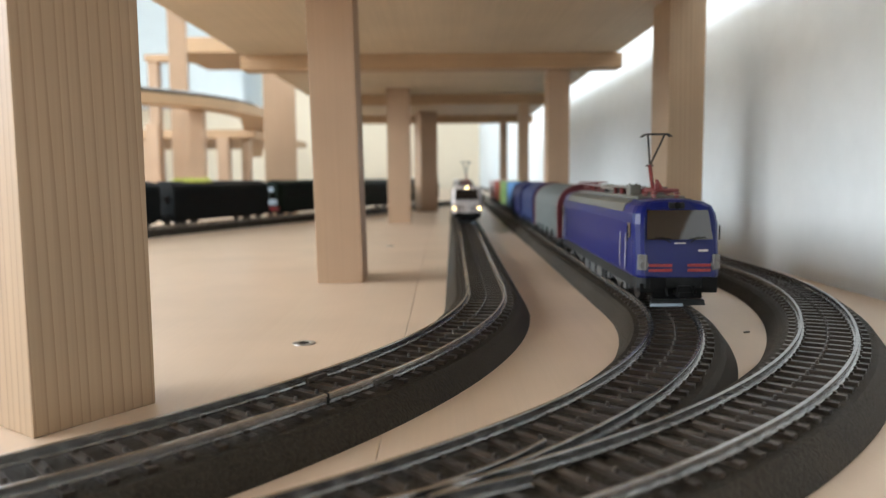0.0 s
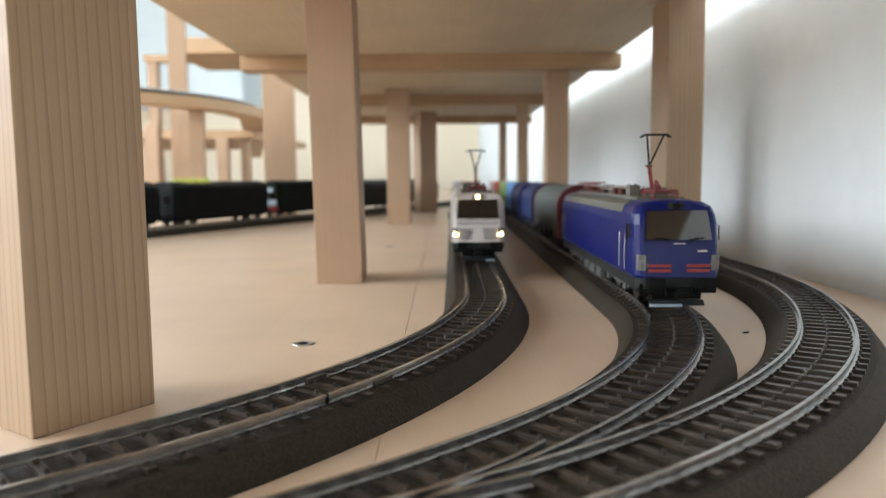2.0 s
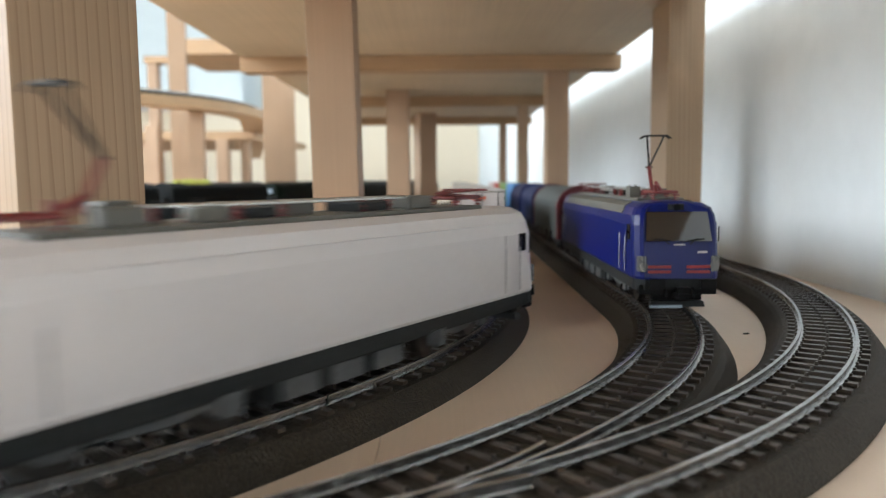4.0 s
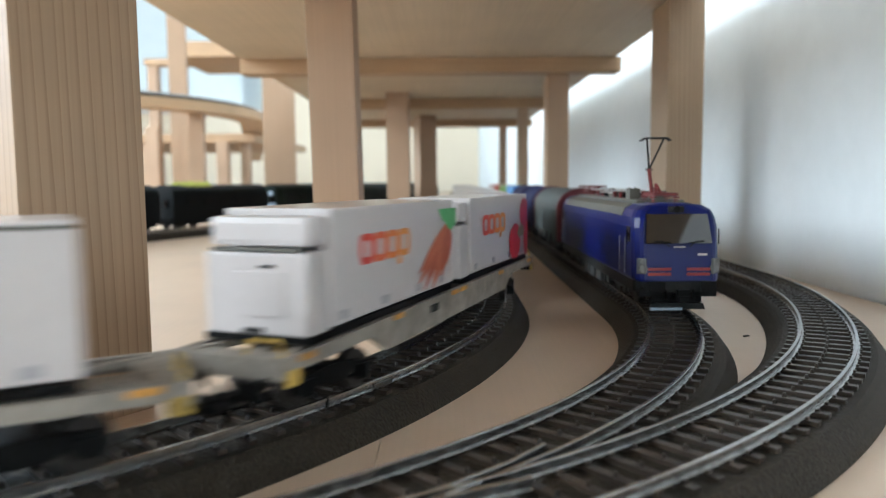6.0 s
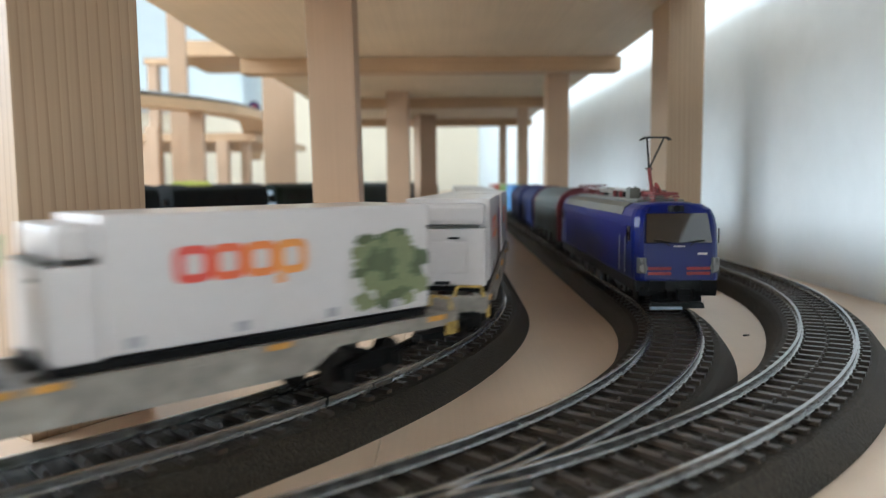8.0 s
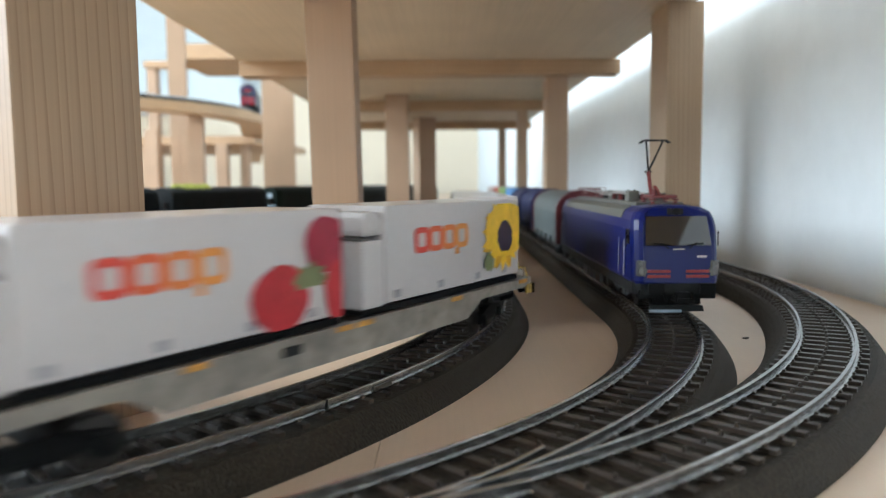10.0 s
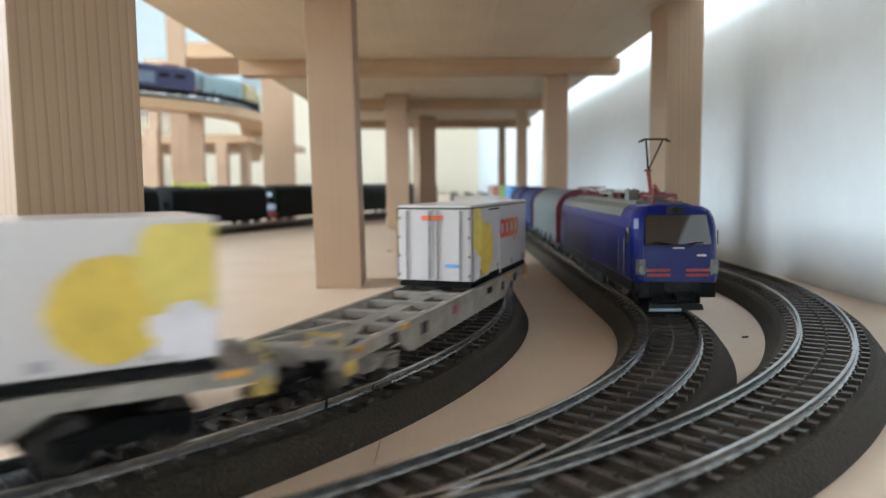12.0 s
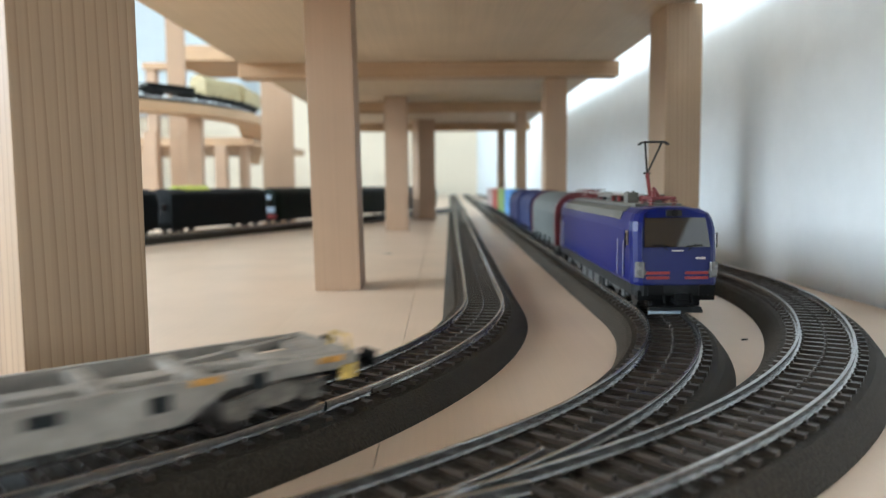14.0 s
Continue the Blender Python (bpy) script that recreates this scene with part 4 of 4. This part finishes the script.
def coach_like(name, length, mat, label, red_end=False, group="vehicles of the dark green train"):
    """A dark vehicle seen from afar: curved roof, windows, buffers, bogies."""
    g = thing(name, label, "locomotive" if red_end else "wagon", group)
    h = length / 2 - 0.007
    sec = [(-0.0165, 0.0090), (-0.0170, 0.0400), (-0.0150, 0.0460), (-0.0090, 0.0505), (0.0, 0.0520), (0.0090, 0.0505), (0.0150, 0.0460), (0.0170, 0.0400), (0.0165, 0.0090)]
    k = 0.86 if red_end else 1.0
    body = part("body", loft([[(x, y * w, z if w == 1 else 0.009 + (z - 0.009) * 0.97) for y, z in sec] for x, w in ((-h, k), (-h + 0.010, 1.0), (h - 0.010, 1.0), (h, k))]), mat, g)
    for y in (-1, 1):
        for i in range(5):
            part("window", boxes(((-h * 0.66 + i * h * 0.33, y * 0.0171, 0.0320), (h * 0.2, 0.0008, 0.0070), 0.0002)), "black", body)
        part("roof_gutter", boxes(((0, y * 0.0165, 0.0420), (2 * h - 0.02, 0.0008, 0.0008))), "black", body)
    for s in (-1, 1):
        part("end_window", boxes(((s * (h + 0.0002), -0.0062, 0.0300), (0.0008, 0.0070, 0.0080), 0.0002), ((s * (h + 0.0002), 0.0062, 0.0300), (0.0008, 0.0070, 0.0080), 0.0002)), "glass", body)
        if red_end:
            part("pale_front", boxes(((s * (h + 0.0001), 0, 0.0205), (0.0006, 0.0270, 0.0080), 0.0002), ((s * (h + 0.0001), 0, 0.0385), (0.0006, 0.0150, 0.0060), 0.0002)), "red" if mat == "purple" else "icegrey", body, "red front panel" if mat == "purple" else "pale grey front panel")
            part("buffer_beam", boxes(((s * (h - 0.001), 0, 0.0110), (0.0040, 0.0300, 0.0060), 0.0005)), "red", g, "red buffer beam")
        buffers(g, s * h, 0.0112, s, "red" if red_end else "black")
        part("coupling", boxes(((s * (h + 0.004), 0, 0.0070), (0.0110, 0.0046, 0.0020), 0.0004)), "black", g)
        bogie(g, s * (h - 0.028), 0.028, 0.0058, "black", 0.0118)
    part("underframe", boxes(((0, 0, 0.0072), (2 * h - 0.01, 0.0290, 0.0050), 0.0005)), "black", g)
    return g


def seat_on(line, s, half, z=RAIL):
    """The pose of a vehicle whose middle is at s, with its pivots half apart from it, heading along the line."""
    a, b = line.place(s + half, 0, z), line.place(s - half, 0, z)
    d = a - b
    return Matrix.Translation((a + b) / 2) @ Matrix.Rotation(math.atan2(d.y, d.x), 4, "Z")


def put_bogies(bogies, line, s, half, m):
    for bg, off in zip(bogies, (half, -half)):
        p, a = line.at(s + off)
        bg.matrix_basis = m.inverted() @ Matrix.Translation((p.x, p.y, RAIL)) @ Matrix.Rotation(a, 4, "Z")


# ---- build the place ----
room()
decks()

# the standing train on the middle track
blue, blue_bogies = electric_loco("electric_locomotive", "blue four-axle electric locomotive with red stripes, pantograph raised", "blue", False, True)
S_BLUE = -0.060
blue.matrix_basis = seat_on(LINE_B, S_BLUE, 0.0545)
put_bogies(blue_bogies, LINE_B, S_BLUE, 0.0545, blue.matrix_basis)
back = S_BLUE - 0.1095
for maker, length, mat, label in ((hood_wagon, 0.165, "hood", "grey hooded goods wagon with dark red end frames"),
                                  (hood_wagon, 0.125, "navy", "dark blue hooded goods wagon"),
                                  (hood_wagon, 0.125, "navy2", "navy hooded goods wagon"),
                                  (box_wagon, 0.125, "sky", "flat wagon with a light blue steel container"),
                                  (box_wagon, 0.15, "lime", "flat wagon with a yellow-green steel container"),
                                  (box_wagon, 0.15, "rust", "flat wagon with a red steel container"),
                                  (box_wagon, 0.20, "pale", "flat wagon with a pale steel container")):
    w = maker(length, mat, label)
    w.matrix_basis = seat_on(LINE_B, back - length / 2, length * 0.3)
    back -= length

# the dark train on the siding
for s_mid, half, args in ((-0.210, 0.05, ("goods_wagon", 0.20, "nightblue", "dark goods wagon of a standing train")),
                          (-0.002, 0.05, ("goods_wagon", 0.20, "nightblue", "dark goods wagon of a standing train")),
                          (-0.423, 0.06, ("old_locomotive", 0.205, "green", "dark green locomotive with pale front and red buffer beam", True)),
                          (-0.632, 0.06, ("goods_wagon", 0.20, "green", "dark green wagon of a standing train")),
                          (-0.840, 0.06, ("goods_wagon", 0.20, "green", "dark green wagon of a standing train"))):
    w = coach_like(*args)
    if s_mid == -0.210:
        rnd = random.Random(4)
        for k in range(14):
            load = bmesh.new()
            bmesh.ops.create_icosphere(load, subdivisions=2, radius=1)
            for v in load.verts:
                v.co *= 1 + rnd.uniform(-0.18, 0.18)
                v.co = Vector((v.co.x * 0.007, v.co.y * 0.005, v.co.z * 0.0035))
                v.co += Vector((0.012 + k * 0.0042, (k % 3 - 1) * 0.006, 0.0525 - abs(k % 3 - 1) * 0.002))
            part("load_clump", load, "moss", w, "yellow-green scatter on the roof")
    w.matrix_basis = seat_on(LINE_D, s_mid, half)

MOVING = []
SPEED = 0.192


def moving_train():
    loco, bg = electric_loco("electric_locomotive", "white four-axle electric locomotive with lit headlamps, pantograph raised", "white", True, False)
    MOVING.append((loco, bg, 0.1095, 0.0545, []))
    u = 0.220
    names = {"kale": "green kale", "carrot": "carrots", "berry": "raspberries", "sun": "a sunflower", "lemon": "lemons", "potato": "potatoes", "beet": "dark beets"}
    for style, load in (("long", (None, "kale")), ("long", ("carrot", "berry")), ("long", ("carrot", "kale")), ("long", ("beet", "carrot")), ("long", ("berry", "sun")), ("long", ("sun", "lemon")),
                        ("short", (None, "lemon")), ("short", ("potato", None))):
        length, pivots = (0.2345, 0.163) if style == "long" else (0.2045, 0.150)
        full = sum(1 for k in load if k)
        w, bg = flat_wagon("light grey container flat wagon, %s" % ("both places loaded" if full == 2 else "one place empty"), length, pivots, style)
        cargo = []
        for k, slot in zip(load, (1, -1)):
            if k:
                x = slot * (0.0525 if full == 2 else 0.049) if style == "long" else (0.047 if slot > 0 else -0.0515)
                cool = full == 2
                c = container(k, cool, "white %s container printed with %s" % ("refrigerated" if cool else "double-door", names[k]))
                cargo.append((c, x, 0.0168 if style == "long" else 0.0145))
        MOVING.append((w, bg, u + length / 2, pivots / 2, cargo))
        u += length + {2: -0.003, 3: 0.001, 5: -0.002, 6: 0.001}.get(len(MOVING), 0.0)


moving_train()


def upper_train():
    """A second train that runs on the upper ledge late in the shot."""
    u = 0.0
    for kind, length, mat, label in (("loco", 0.20, "purple", "dark blue locomotive with a red front on the upper ledge"), ("hood", 0.14, "hood2", "pale blue-green hooded wagon on the upper ledge"),
                                     ("hood", 0.09, "khaki", "short khaki hooded wagon on the upper ledge"), ("flat", 0.115, "black", "low black flat wagon on the upper ledge"),
                                     ("hood", 0.13, "khaki", "khaki hooded wagon on the upper ledge"), ("hood", 0.15, "khaki", "khaki hooded wagon on the upper ledge")):
        if kind == "loco":
            w = coach_like("electric_locomotive", length, mat, label, True, "upper train")
            for y in (-1, 1):
                part("side_panel", boxes(((0.012, y * 0.0172, 0.0260), (0.050, 0.0012, 0.0200), 0.0003)), "slate", w, "slate blue side panel")
            part("roof_gear", boxes(((0.062, 0, 0.0525), (0.024, 0.014, 0.0030), 0.0006), ((-0.050, 0, 0.0525), (0.030, 0.014, 0.0026), 0.0006)), "insulator", w, "dark red roof gear")
        elif kind == "hood":
            w = hood_wagon(length, mat, label)
        else:
            w = box_wagon(length, mat, label, 0.022)
        tagged(w, group="vehicles of the upper train")
        RIDING.append((w, u + length / 2, length * 0.3))
        u += length


M["khaki"] = material("khaki_tarpaulin", (0.40, 0.33, 0.17), 0.6, 0, (40, 40, 200), 0.1)
M["hood2"] = material("blue_green_tarpaulin", (0.22, 0.30, 0.32), 0.6, 0, (40, 40, 200), 0.1)
RIDING = []
upper_train()

# tracks with all their sleepers
track(LINE_D, -1.12, 0.6, "model track of the siding with a black bed", (-0.1, 0.0))
track(LINE_E, -2.9, 1.6, "model track on the upper ledge", (0.0, 0.1), UPPER)
track(LINE_A, -4.0, 1.6, "model track that comes straight and bends away, black bed")
track(LINE_B, -4.0, 1.4, "model track of the standing train, bends into a turnout")
track(LINE_C, -4.0, 0.43, "outer model track along the wall, bends into the turnout", lift=0.00025)


def turnout_details():
    """Wing rails beside the frog, and joiners in the rails of the inner track."""
    g = thing("turnout_frog", "bare metal wing rails beside the frog of the turnout", "turnout")
    zr = RAIL - 0.0026
    for line, u, s0, s1, way in ((LINE_B, 0.0062, 0.205, 0.30, 1), (LINE_C, -0.0062, 0.352, 0.43, -1)):
        rings = []
        n = 24
        for k in range(n + 1):
            s = s0 + (s1 - s0) * k / n
            p, a = line.at(s)
            flare = way * -0.0012 * max(0.0, 1 - (s - s0) / 0.012)
            rings.append([(p.x - math.sin(a) * (u + flare + du), p.y + math.cos(a) * (u + flare + du), zr + z) for du, z in RAIL_PROFILE])
        part("wing_rail", loft(rings), "rail", g)
    for s, u in ((0.168, 0.0087), (0.176, -0.0087)):
        p, a = LINE_A.at(s)
        j = part("rail_joiner", boxes(((0, u, zr + 0.0008), (0.0075, 0.0022, 0.0014), 0.0003)), "rail_dark", g)
        j.matrix_basis = Matrix.Translation((p.x, p.y, 0)) @ Matrix.Rotation(a, 4, "Z")


def screw(x, y, turn):
    bm = bmesh.new()
    ring = lambda r, z: [(r * math.cos(2 * math.pi * k / 24), r * math.sin(2 * math.pi * k / 24), z) for k in range(24)]
    bm = loft([ring(0.0045, 0.0001), ring(0.0044, 0.0003), ring(0.0026, 0.0004), ring(0.0022, 0.0001)])
    ob = new("wood_screw", finish(bm, "wood_screw", "zinc"))
    ob.matrix_basis = pose(x, y, 0, 0, 0, turn)
    tagged(ob, "zinc-plated countersunk screw driven into the baseboard", "screw", "screws in the board")
    part("cross_recess", boxes(((0, 0, 0.0003), (0.0036, 0.0008, 0.0004)), ((0, 0, 0.0003), (0.0008, 0.0036, 0.0004))), "under", ob)


turnout_details()
screw(-0.0550, 0.2830, 20)
screw(-0.0502, 0.6913, 60)
chip = new("wood_chip", finish(boxes(((0, 0, 0.0003), (0.0028, 0.0008, 0.0006), 0.0002)), "wood_chip", "under"))
chip.matrix_basis = pose(0.1239, 0.2963, 0, 0, 0, 20)
tagged(chip, "tiny dark splinter lying on the baseboard", "splinter")


def front_at(t):
    return -0.4750 + SPEED * t


def upper_front(t):
    return 0.42 + (0.20 if t < 11.5 else 0.17) * (t - 11.5)


def motions():
    for ob, u, half in RIDING:
        walk(ob, [(t * 0.5, seat_on(LINE_E, upper_front(t * 0.5) - u, half, UPPER + RAIL)) for t in range(29)])
    times = [i * 0.25 for i in range(57)]
    for ob, bogies, u, half, cargo in MOVING:
        rows, turns, loads = [], [[] for _ in bogies], [[] for _ in cargo]
        for t in times:
            s = front_at(t) - u
            m = seat_on(LINE_A, s, half)
            rows.append((t, m))
            for k, off in enumerate((half, -half)):
                p, a = LINE_A.at(s + off)
                turns[k].append((t, m.inverted() @ Matrix.Translation((p.x, p.y, RAIL)) @ Matrix.Rotation(a, 4, "Z")))
            for k, (c, x, z) in enumerate(cargo):
                loads[k].append((t, m @ pose(x, 0, z)))
        walk(ob, rows)
        for bg, tr in zip(bogies, turns):
            walk(bg, tr)
        for (c, x, z), lr in zip(cargo, loads):
            walk(c, lr)


motions()
